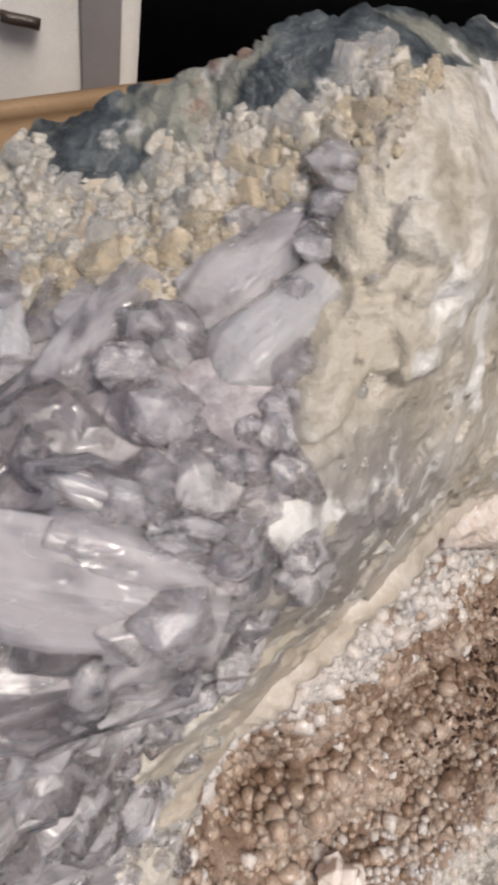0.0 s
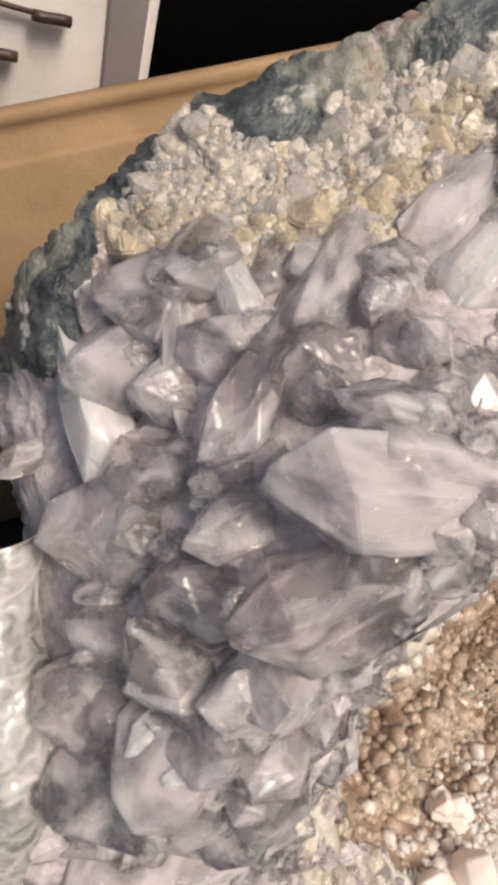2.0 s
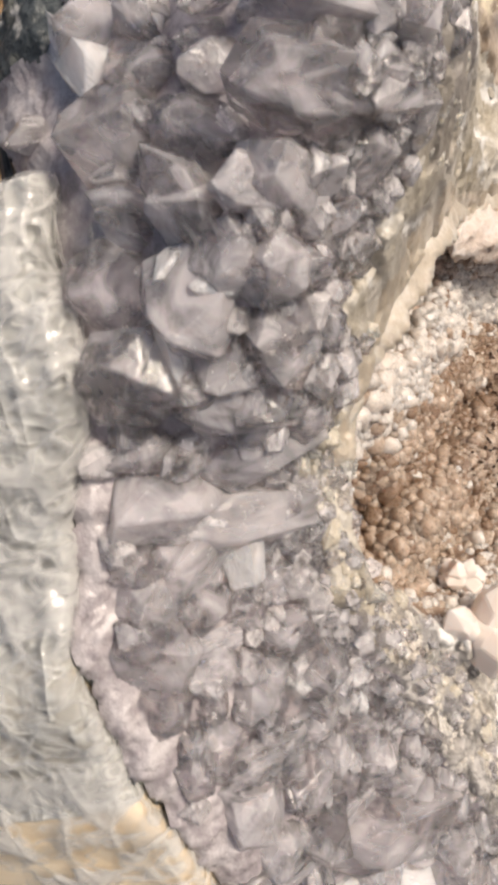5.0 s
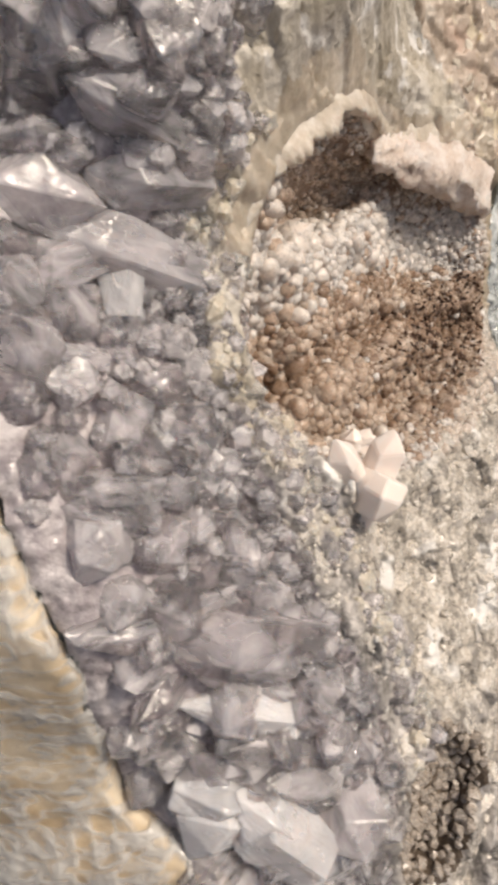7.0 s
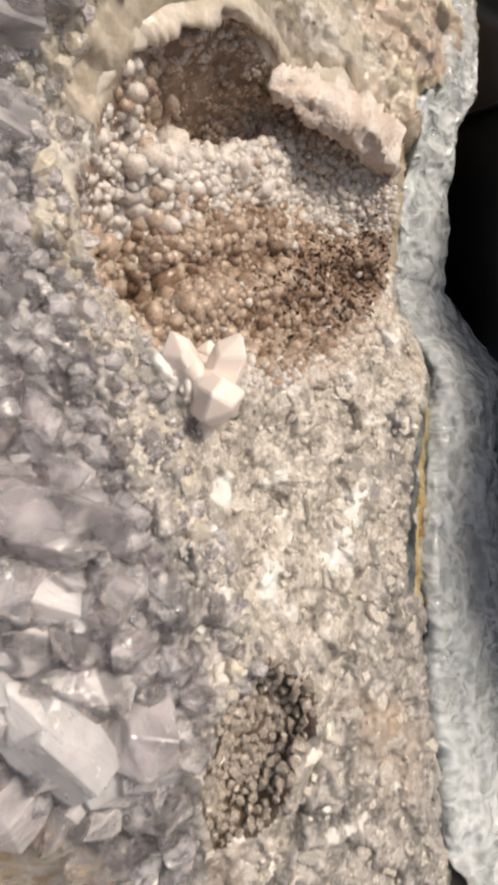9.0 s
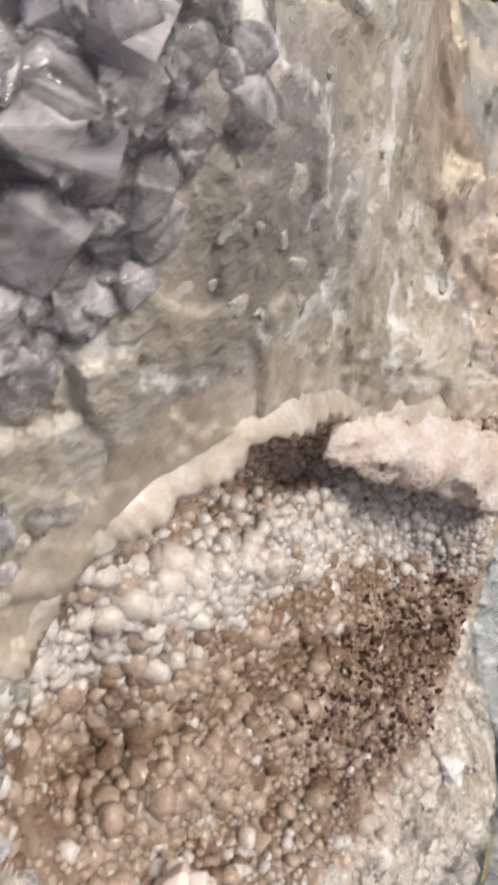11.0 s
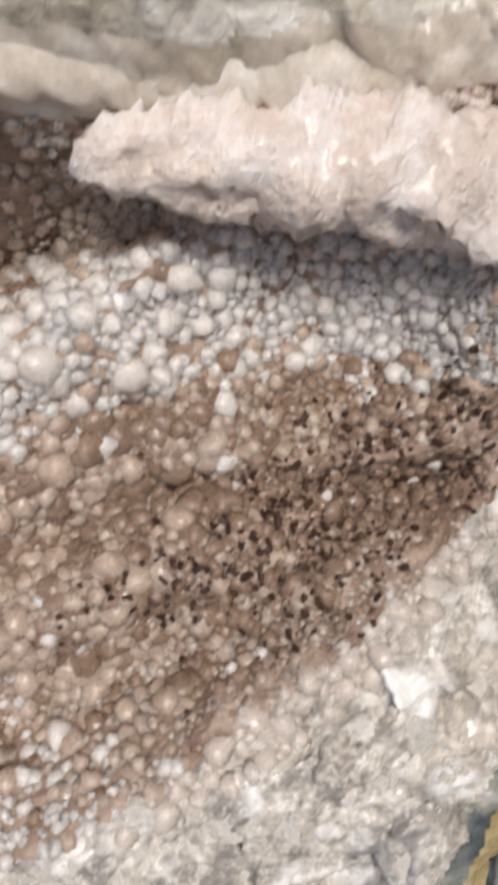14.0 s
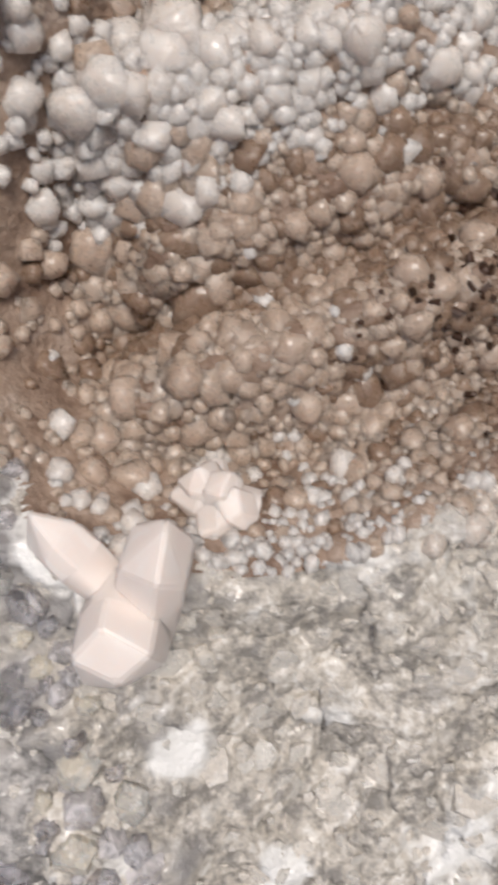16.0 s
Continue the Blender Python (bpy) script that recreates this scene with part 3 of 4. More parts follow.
def quartz_mesh(name, rng, material, prism=1.0, tip=1.0, ridge=0.25, sides=6, soft=0.022, segs=1, smooth=False):
    """A six-sided quartz point of radius 1, its foot sunk below 0, with an uneven, chisel-like termination."""
    verts, faces = [], []
    rad = [rng.uniform(0.82, 1.15) for _ in range(sides)]
    ang = [2 * math.pi * (k + rng.uniform(-0.13, 0.13)) / sides for k in range(sides)]
    for z, s in ((-1.3, 0.72), (prism * 0.35, 1.0)):
        verts += [(s * r * math.cos(a), s * r * math.sin(a), z) for r, a in zip(rad, ang)]
    shoulder = [prism + rng.uniform(-0.38, 0.30) for _ in range(sides)]
    verts += [(0.97 * r * math.cos(a), 0.97 * r * math.sin(a), z) for r, a, z in zip(rad, ang, shoulder)]
    dx, dy = rng.uniform(-0.28, 0.28), rng.uniform(-0.28, 0.28)
    ra = rng.uniform(0, math.pi)
    t0, t1 = len(verts), len(verts) + 1
    verts += [(dx + ridge * math.cos(ra), dy + ridge * math.sin(ra), prism + tip), (dx - ridge * math.cos(ra), dy - ridge * math.sin(ra), prism + tip * rng.uniform(0.85, 1.0))]
    for ring in (0, 1):
        for k in range(sides):
            n = (k + 1) % sides
            faces.append((ring * sides + k, ring * sides + n, (ring + 1) * sides + n, (ring + 1) * sides + k))
    near = []
    for k in range(sides):
        x, y = verts[2 * sides + k][:2]
        near.append(t0 if math.hypot(x - verts[t0][0], y - verts[t0][1]) < math.hypot(x - verts[t1][0], y - verts[t1][1]) else t1)
    for k in range(sides):
        n = (k + 1) % sides
        a, b = 2 * sides + k, 2 * sides + n
        if near[k] == near[n]:
            faces.append((a, b, near[k]))
        else:
            faces.append((a, b, near[n], near[k]))
    data = raw(name, verts, faces)
    bm = bmesh.new()
    bm.from_mesh(data)
    bmesh.ops.bevel(bm, geom=[e for e in bm.edges if min(v.co.z for v in e.verts) > 0.1], offset=soft, segments=segs, affect="EDGES", clamp_overlap=True)
    bm.to_mesh(data)
    bm.free()
    data.materials.append(material)
    if smooth:
        data.polygons.foreach_set("use_smooth", [True] * len(data.polygons))
    return data


def flake_mesh(name, rng, material):
    """A thin chipped plate of quartz with a ragged outline and a tilted top."""
    n = rng.randint(6, 9)
    rad = [rng.uniform(0.55, 1.2) for _ in range(n)]
    tilt = rng.uniform(0, 6.28)
    verts = []
    for z, s in ((-0.5, 1.08), (0.22, 1.0), (0.34, 0.72)):
        for k in range(n):
            a = 2 * math.pi * k / n
            x, y = s * rad[k] * math.cos(a), s * rad[k] * math.sin(a)
            verts.append((x, y, z + (0.16 * (x * math.cos(tilt) + y * math.sin(tilt)) if z > 0 else 0) + rng.uniform(-0.05, 0.05)))
    faces = [tuple(range(2 * n, 3 * n))]
    for r in (0, 1):
        for k in range(n):
            m = (k + 1) % n
            faces.append((r * n + k, r * n + m, (r + 1) * n + m, (r + 1) * n + k))
    data = raw(name, verts, faces)
    data.materials.append(material)
    return data


def scatter(rng, wanted, box, radius, zone, gap=0.8, tries=40000, test=None):
    """Places for pieces: a dart is kept where its zone is right and no kept one is nearer than gap times both radii."""
    kept, grid, cell = [], {}, 0.02
    u0, u1, v0, v1 = box
    for _ in range(tries):
        if len(kept) >= wanted:
            break
        u, v = rng.uniform(u0, u1), rng.uniform(v0, v1)
        if zone_at(u, v) not in zone or (test and not test(u, v)):
            continue
        r = radius(u, v, rng)
        ci, cj = int(u // cell), int(v // cell)
        clash = False
        for a in (-2, -1, 0, 1, 2):
            for b in (-2, -1, 0, 1, 2):
                for x, y, s in grid.get((ci + a, cj + b), ()):
                    if math.hypot(u - x, v - y) < gap * (r + s) / 2 * 1.6:
                        clash = True
                        break
        if clash:
            continue
        kept.append((u, v, r))
        grid.setdefault((ci, cj), []).append((u, v, r))
    return kept


def stand(u, v, r, rng, wild, long=1.0, lift=0.0, towards=None, turn=None):
    """The pose of a piece on the face, in the geode's frame."""
    h, n = ground_at(u, v)
    if towards is not None:
        n = (n + Vector(towards)).normalized()
    n = (n + Vector((rng.gauss(0, wild), rng.gauss(0, wild), rng.gauss(0, wild * 0.5)))).normalized()
    q = n.to_track_quat("Z", "Y").to_matrix().to_4x4()
    spin = Matrix.Rotation(rng.uniform(0, 6.28) if turn is None else turn, 4, "Z")
    return Matrix.Translation((u, v, h + lift)) @ q @ spin @ Matrix.Diagonal((r, r * rng.uniform(0.8, 1.2), r * long, 1))


def plant(name, meshes, places, rng, parent, wild, long=(0.8, 1.3), lift=0.0, towards=None, limit=300, label=""):
    """Pieces as parts that share meshes; those past the limit are joined into one part."""
    rest_v, rest_f = [], []
    for k, (u, v, r) in enumerate(places):
        data = rng.choice(meshes)
        m = stand(u, v, r, rng, wild, rng.uniform(*long), lift * r, towards)
        if k < limit:
            ob = new(name, data)
            ob.parent = parent
            ob.matrix_basis = m
            if label:
                tagged(ob, label)
        else:
            base = len(rest_v)
            rest_v += [tuple(m @ w.co) for w in data.vertices]
            rest_f += [tuple(base + i for i in p.vertices) for p in data.polygons]
    if rest_f:
        data = raw(name + "_druse", rest_v, rest_f)
        part(name + "_druse", data, JOINED.get(meshes[0].materials[0].name, meshes[0].materials[0]), parent, kind="stuff", smooth=meshes[0].polygons[0].use_smooth)


rng = random.Random(7)
POINTS = [quartz_mesh("amethyst_point", rng, M_AMETHYST, rng.uniform(0.5, 1.1), rng.uniform(0.6, 1.0), rng.uniform(0.05, 0.3), 6, 0.024, 1) for _ in range(12)]
MILKY = [quartz_mesh("milky_point", rng, M_MILKY, rng.uniform(0.4, 0.9), rng.uniform(0.6, 1.0), rng.uniform(0.05, 0.3), 6, 0.028, 1) for _ in range(8)]
DRUSES = [quartz_mesh("druse_point", rng, M_DRUSE, rng.uniform(0.3, 0.8), rng.uniform(0.35, 0.7), 0.25, 6, 0.11, 2) for _ in range(8)]
TANNUBS = [quartz_mesh("tan_nub", rng, M_TANNUB, rng.uniform(0.3, 0.8), rng.uniform(0.35, 0.75), 0.2, rng.choice((5, 6)), 0.12, 2, True) for _ in range(8)]
NUBS = [quartz_mesh("white_nub", rng, M_NUB, rng.uniform(0.3, 0.8), rng.uniform(0.35, 0.75), 0.2, rng.choice((5, 6)), 0.12, 2, True) for _ in range(10)]
SMOKES = [quartz_mesh("smoky_nub", rng, M_SMOKE, rng.uniform(0.3, 0.8), rng.uniform(0.45, 0.75), 0.2, rng.choice((4, 5, 6)), 0.06, 1) for _ in range(6)]
FLAKES = [flake_mesh("flake", rng, M_FLAKE) for _ in range(10)]


def point_size(u, v, r):
    w = wall_line(v) - u
    size = r.uniform(0.0115, 0.0205)
    if v > 0.07 and u > -0.095:
        size *= 0.8
    if v < -0.16:
        size *= 1.15
    if w < 0.022:
        size *= 0.5
    return size


BOX = (-0.19, 0.02, -0.42, 0.23)


def inner(u, v):
    edge = float(edge_distance(np.array([u]), np.array([v]), OUTLINE)[0])
    return edge > (0.030 if v > 0.09 and u < -0.10 else 0.022 if u < -0.12 else 0.0)


# The largest crystals: root u and v, radius, and the way to the tip, in millimetres.
UPPER_POINTS = [(-59, 141, 16, -30, 10, 8), (-68, 121, 15, -34, 3, 15), (-53, 146, 13, -22, 8, 5), (-113, 96, 10, -8, 24, 4), (-92, 136, 10, -16, 0, 8), (-91, 97, 9, -19, 5, 9), (-144, 63, 7, 9, 27, 3), (-100, 186, 6, -5, -30, 22), (-79, 169, 10, -20, -17, 16), (-61, 185, 12, -13, -17, 11), (-28, 197, 11, -16, -11, 6), (-49, 156, 8, -21, 11, 5), (-128, 104, 6, -14, 2, 9)]
LOWER_POINTS = [(-140, 4, 9, -19, 10, 11), (-137, 55, 9, 16, -7, 16), (-94, 75, 9, -18, 0, 8), (-117, -3, 17, -28, 8, 17), (-140, -6, 12, -22, -9, 12), (-105, 22, 15, -26, -1, 11), (-111, 39, 14, -23, 7, 18), (-148, -42, 7, -16, 2, 9), (-137, -92, 11, -21, 2, 11), (-160, -78, 9, -6, -12, 9), (-139, -102, 9, -19, 8, 10), (-89, -165, 21, -36, 8, 14), (-130, -145, 12, -33, -1, 20), (-113, -217, 14, -22, 21, 8), (-75, -223, 15, -22, 7, 7), (-111, -220, 11, -12, 12, 9)]
MILKY_POINTS = [(-131, 64, 9, 1, 17, 1), (-126, 160, 13, 6, -22, 18), (-24, 184, 12, -17, -14, 8), (-84, 184, 6, 3, -12, 8), (-123, -9, 12, 1, 18, 2), (-112, -77, 9, -12, 2, 6), (-118, -70, 7, -8, -5, 4), (-93, -195, 14, -32, 13, 11), (-112, -228, 17, -22, 5, 10), (-89, -246, 20, -18, 23, 4), (-115, -240, 18, -15, 7, 9), (-92, -248, 18, -18, 23, 13), (-56, -270, 18, -28, 3, 15)]


def large_points(rows, name, meshes, label):
    for u, v, r, *way in rows:
        u, v, r, way = u / 1000, v / 1000, r / 1000, Vector(way) / 1000
        data = rng.choice(meshes)
        top = max(w.co.z for w in data.vertices)
        ob = new(name, data)
        ob.parent = geode
        long = max(way.length, 0.75 * r * top)
        ob.matrix_basis = Matrix.Translation((u, v, ground_at(u, v)[0] - 0.1 * r)) @ way.to_track_quat("Z", "Y").to_matrix().to_4x4() @ Matrix.Rotation(rng.uniform(0, 6.28), 4, "Z") @ Matrix.Diagonal((r, r, long / top, 1))
        tagged(ob, label)


large_points(UPPER_POINTS + LOWER_POINTS, "amethyst_point", POINTS, "large pale lilac quartz point")
large_points(MILKY_POINTS, "milky_point", MILKY, "large milky white quartz point")
TAKEN = [((u + 0.5 * x) / 1000, (v + 0.5 * y) / 1000, r / 1000) for u, v, r, x, y, z in UPPER_POINTS + LOWER_POINTS + MILKY_POINTS]


def free(u, v):
    return inner(u, v) and all(math.hypot(u - a, v - b) > 1.05 * r for a, b, r in TAKEN)


FAN = (-0.75, 0.05, 0.0)
big = scatter(rng, 255, BOX, point_size, (0,), 0.62, 40000, free)
plant("amethyst_point", POINTS, big, rng, geode, 0.22, (0.8, 1.3), -0.55, FAN, limit=300, label="pale lilac quartz point")
mid = scatter(rng, 90, BOX, lambda u, v, r: r.uniform(0.005, 0.009), (0,), 1.1, 40000, free)
plant("middle_point", POINTS + MILKY[:2], mid, rng, geode, 0.25, (0.9, 1.4), 0.1, FAN, limit=170, label="small lilac quartz point")
fine = scatter(rng, 110, BOX, lambda u, v, r: r.uniform(0.003, 0.006), (0,), 0.9, 40000, free)
plant("small_point", POINTS, fine, rng, geode, 0.35, (1.0, 1.6), 0.1, FAN, limit=0)
rim_points = scatter(rng, 760, (-0.17, 0.03, 0.17, 0.26), lambda u, v, r: 0.0022 + 0.0052 * r.random() ** 1.7, (1,), 0.46, 60000)
honey = [p[1] < float(crust_line(p[0])) + rng.gauss(0.013, 0.004) for p in rim_points]
HONEYS = [quartz_mesh("honey_point", rng, M_HONEY, rng.uniform(0.3, 0.8), rng.uniform(0.35, 0.7), 0.25, 6, 0.11, 2) for _ in range(6)]
plant("honey_point", HONEYS, [p for p, w in zip(rim_points, honey) if w], rng, geode, 0.45, (0.6, 1.0), -0.6, limit=300, label="honey-coloured quartz grain")
plant("druse_point", DRUSES, [p for p, w in zip(rim_points, honey) if not w], rng, geode, 0.45, (0.6, 1.0), -0.6, limit=300)


def nub_size(u, v, r):
    return (0.0020 + 0.0040 * r.random() ** 1.6) * (1.5 if u < -0.012 else 1.0) * (0.75 if u > 0.06 else 1.0) * (0.62 if float(edge_distance(np.array([u]), np.array([v]), VUG)[0]) < 0.014 else 1.0)


def on_ridge(u, v):
    d = v - float(ridge_line(u))
    blur = rng.gauss(0, 0.007)
    return abs(d + blur) < 0.020 or v < -0.088 + blur or rng.random() < 0.02


nubs = scatter(rng, 4200, (-0.08, 0.15, -0.11, 0.11), nub_size, (5,), 0.40, 120000)
nubs.sort(key=lambda p: math.hypot(p[0] - 0.02, p[1] + 0.03))
pale = [on_ridge(p[0], p[1]) for p in nubs]
plant("white_nub", NUBS, [p for p, w in zip(nubs, pale) if w], rng, geode, 0.34, (0.7, 1.3), -0.15, limit=300)
BROWNS = [quartz_mesh("brown_nub", rng, M_BROWNNUB, rng.uniform(0.3, 0.8), rng.uniform(0.35, 0.75), 0.2, rng.choice((5, 6)), 0.12, 2, True) for _ in range(6)]


# Browner nubs: staining at the right, and trough shade put into their colour.
def stained_or_shaded(u, v):
    d = v - float(ridge_line(u))
    chance = 0.06 + 0.85 * math.exp(-((u - 0.095) / 0.050) ** 2 - ((v + 0.022 - 0.45 * (u - 0.08)) / 0.032) ** 2)
    # Shade of the troughs below the ridge, given as browner nubs.
    chance += 0.75 * math.exp(-((d + 0.055) / 0.008) ** 2) + 0.5 * math.exp(-((d + 0.028) / 0.006) ** 2)
    return rng.random() < chance


brown = [not w and stained_or_shaded(p[0], p[1]) for p, w in zip(nubs, pale)]
plant("brown_nub", BROWNS, [p for p, w in zip(nubs, brown) if w], rng, geode, 0.32, (0.6, 1.1), -0.3, limit=300)
plant("tan_nub", TANNUBS, [p for p, w, b in zip(nubs, pale, brown) if not w and not b], rng, geode, 0.32, (0.6, 1.1), -0.3, limit=300)
lip = scatter(rng, 260, (-0.10, 0.15, -0.13, 0.12), lambda u, v, r: r.uniform(0.0020, 0.0048), (3, 4, 5, 7), 0.42, 40000, lambda u, v: v > 0.03 and -(0.012 - 0.06 * max(0, u)) * rng.uniform(0.3, 1) < float(edge_distance(np.array([u]), np.array([v]), VUG)[0]) < 0.004)
LIPS = [quartz_mesh("rim_nub", rng, M_LIP, rng.uniform(0.3, 0.7), rng.uniform(0.35, 0.7), 0.2, 6, 0.12, 2, True) for _ in range(6)]
plant("rim_nub", LIPS, lip, rng, geode, 0.35, (0.4, 0.8), -0.3, limit=200)
clump = scatter(rng, 90, (0.045, 0.135, -0.095, -0.02), lambda u, v, r: r.uniform(0.0020, 0.0052), (4, 5), 0.5, 20000, lambda u, v: abs(float(edge_distance(np.array([u]), np.array([v]), VUG)[0]) + 0.004) < 0.008 - 0.10 * abs(u - 0.09))
plant("lip_crystal", LIPS, clump, rng, geode, 0.6, (0.6, 1.2), 0.0, limit=170)
smokes = scatter(rng, 170, (-0.03, 0.04, -0.32, -0.23), lambda u, v, r: r.uniform(0.0022, 0.0048), (6,), 0.66)
plant("smoky_nub", SMOKES, smokes, rng, geode, 0.35, (0.7, 1.3), 0.0, limit=170)
flakes = scatter(rng, 480, (-0.10, 0.16, -0.42, -0.06), lambda u, v, r: 0.0014 + 0.0062 * r.random() ** 2.0, (4, 3, 9), 0.8)
flakes.sort(key=lambda p: -p[2])
plant("flake", FLAKES, flakes, rng, geode, 0.18, (0.3, 0.6), -0.1, limit=300)
sugar = scatter(rng, 500, (-0.06, 0.15, -0.20, -0.07), lambda u, v, r: 0.0010 + 0.0024 * r.random() ** 2.0, (4, 9), 0.6, 60000)
plant("sugar_chip", FLAKES + DRUSES, sugar, rng, geode, 0.45, (0.4, 0.9), -0.15, limit=0)
chips = scatter(rng, 60, (-0.035, 0.01, 0.10, 0.24), lambda u, v, r: 0.0018 + 0.0052 * r.random() ** 1.8, (3,), 0.8, 20000, lambda u, v: rng.random() < 1.0 - 20 * (u + 0.03))
plant("wall_chip", FLAKES + DRUSES, chips, rng, geode, 0.3, (0.4, 0.8), -0.6, limit=170, label="pale quartz chip on the agate wall")
BLOBS = [flake_mesh("cream_blob", rng, M_CREAM) for _ in range(8)]
blobs = scatter(rng, 46, (0.06, 0.21, 0.12, 0.26), lambda u, v, r: 0.0014 + 0.0065 * r.random() ** 2.2, (2, 3, 7), 1.1, 20000, lambda u, v: rng.random() < 0.25 + 5 * max(0, u - 0.03))
plant("cream_blob", BLOBS, blobs, rng, geode, 0.12, (0.18, 0.4), -0.05, limit=120)

# The three stout pink crystals on the vug's lower lip, and the star of short ones behind them.
TRIO = [(-0.023, -0.099, 0.004, (-0.50, 0.72, 0.48), 0.0076, 1.9), (-0.010, -0.106, 0.002, (0.38, 0.80, 0.50), 0.0100, 1.9), (-0.015, -0.110, 0.004, (0.30, -0.50, 0.75), 0.0122, 1.05)]
STAR = [(-0.006, -0.088, 0.011, way, 0.0066, 1.3) for way in ((-0.9, 0.15, 0.5), (-0.35, 0.85, 0.5), (0.5, 0.75, 0.5), (0.95, 0.05, 0.5), (0.35, -0.7, 0.6))]
for u, v, h, way, r, long in TRIO + STAR:
    data = quartz_mesh("pink_crystal", rng, M_PINK, 1.0, 0.5, 0.12, 6, 0.07, 3, True)
    ob = new("pink_crystal", data)
    ob.modifiers.new("even_faces", "WEIGHTED_NORMAL")
    ob.parent = geode
    ob.matrix_basis = Matrix.Translation((u, v, ground_at(u, v)[0] + h)) @ Vector(way).to_track_quat("Z", "Y").to_matrix().to_4x4() @ Matrix.Diagonal((r, r, r * long, 1))
    tagged(ob, "stout opaque pink calcite crystal")

# The rounded white lip that hangs over the vug's upper edge.
LIP_RUN = [(-62, 2), (-52, 24), (-38, 44), (-20, 58), (-2, 70), (18, 84), (40, 94), (66, 95), (95, 99), (118, 105), (136, 113), (150, 116)]


def upper_lip():
    pts = np.array(LIP_RUN) / 1000.0
    s = np.r_[0, np.cumsum(np.hypot(*np.diff(pts, axis=0).T))]
    n, m = 190, 18
    t = np.linspace(0, s[-1], n)
    cu, cv = np.interp(t, s, pts[:, 0]), np.interp(t, s, pts[:, 1])
    for _ in range(30):
        cu[1:-1], cv[1:-1] = (cu[:-2] + 2 * cu[1:-1] + cu[2:]) / 4, (cv[:-2] + 2 * cv[1:-1] + cv[2:]) / 4
    tu, tv = np.gradient(cu), np.gradient(cv)
    k = np.hypot(tu, tv)
    nu, nv = -tv / k, tu / k
    ch = face_height(cu + nu * 0.010, cv + nv * 0.010)[0]
    for _ in range(12):
        ch[1:-1] = (ch[:-2] + 2 * ch[1:-1] + ch[2:]) / 4
    verts = []
    for i in range(n):
        e = min(1.0, t[i] / 0.06, (s[-1] - t[i]) / 0.03)
        for j in range(m):
            a = 2 * math.pi * j / m
            tooth = max(0.0, -math.cos(a)) ** 3 * (0.0018 * abs(math.sin(t[i] * 420 + 3 * noise.noise((t[i] * 60, 0.0, 0.0)))))
            r = (0.004 + 0.0065 * e) * (1 + 0.6 * noise.noise((t[i] * 45, math.cos(a), math.sin(a)))) + tooth
            out, up = math.cos(a) * r * 1.3 + 0.0105, math.sin(a) * r * 0.62 - 0.0130
            verts.append((cu[i] + nu[i] * out, cv[i] + nv[i] * out, ch[i] + up))
    q = np.arange(n * m).reshape(n, m)
    faces = [(int(q[i, j]), int(q[i, (j + 1) % m]), int(q[i + 1, (j + 1) % m]), int(q[i + 1, j])) for i in range(n - 1) for j in range(m)]
    faces += [tuple(int(x) for x in q[0][::-1]), tuple(int(x) for x in q[-1])]
    return raw("upper_lip", verts, faces)


part("upper_lip", upper_lip(), M_LIPSKIN, geode, "rounded white scalloped lip over the vug", smooth=True)

# The ledge across the vug's upper right, and its nubs.
def ledge():
    bm = bmesh.new()
    n, m = 26, 12
    ringv = []
    for i in range(n + 1):
        t = i / n
        c = Vector((0.041 + 0.099 * t, 0.080 - 0.007 * t + 0.004 * math.sin(3 * t), -0.066 - 0.056 * t))
        wv, wh = 0.004 + 0.0145 * math.sin(math.pi * min(0.5, 0.08 + t * 0.55)), 0.003 + 0.012 * math.sin(math.pi * min(0.5, 0.08 + t * 0.55))
        row = []
        for k in range(m):
            a = 2 * math.pi * k / m
            j = 1 + 0.35 * (noise.noise((t * 9, k * 0.9, 2.0)))
            row.append(bm.verts.new(c + Vector((0.002 * math.sin(k), wv * math.cos(a) * j, wh * math.sin(a) * j))))
        ringv.append(row)
    for i in range(n):
        for k in range(m):
            bm.faces.new((ringv[i][k], ringv[i][(k + 1) % m], ringv[i + 1][(k + 1) % m], ringv[i + 1][k]))
    bm.faces.new(ringv[0][::-1])
    bm.faces.new(ringv[-1])
    bmesh.ops.subdivide_edges(bm, edges=bm.edges[:], cuts=1, use_grid_fill=True)
    for w in bm.verts:
        w.co += Vector((1, 1, 1)) * 0.003 * noise.noise(w.co * 260) + w.normal * 0.002 * noise.noise(w.co * 420)
    bmesh.ops.recalc_face_normals(bm, faces=bm.faces[:])
    return bm


part("ledge", ledge(), M_LEDGE, geode, "pink-white crystalline ledge over the vug", smooth=True)

# Dark iron grains on the vug's right-hand floor.
specks = scatter(rng, 420, (0.02, 0.14, -0.07, 0.035), lambda u, v, r: r.uniform(0.0005, 0.0011), (5,), 0.8, 20000, lambda u, v: rng.random() < math.exp(-((u - 0.085) / 0.035) ** 2 - ((v + 0.018 - 0.35 * (u - 0.08)) / 0.022) ** 2))
SPECK = [flake_mesh("iron_grain", rng, M_BROWN) for _ in range(4)]
plant("iron_grain", SPECK, specks, rng, geode, 1.2, (1.2, 4.5), 3.0, limit=0)

# Rusty crumbs on the stone's right-hand edge.
RUST = [flake_mesh("rust_crumb", rng, M_ORANGE) for _ in range(4)]
rust = [(0.130 + rng.uniform(-0.004, 0.004), -0.178 + rng.gauss(0, 0.010), rng.uniform(0.002, 0.0045)) for _ in range(16)]
plant("rust_crumb", RUST, rust, rng, geode, 0.3, (0.5, 0.9), 0.0, limit=16)

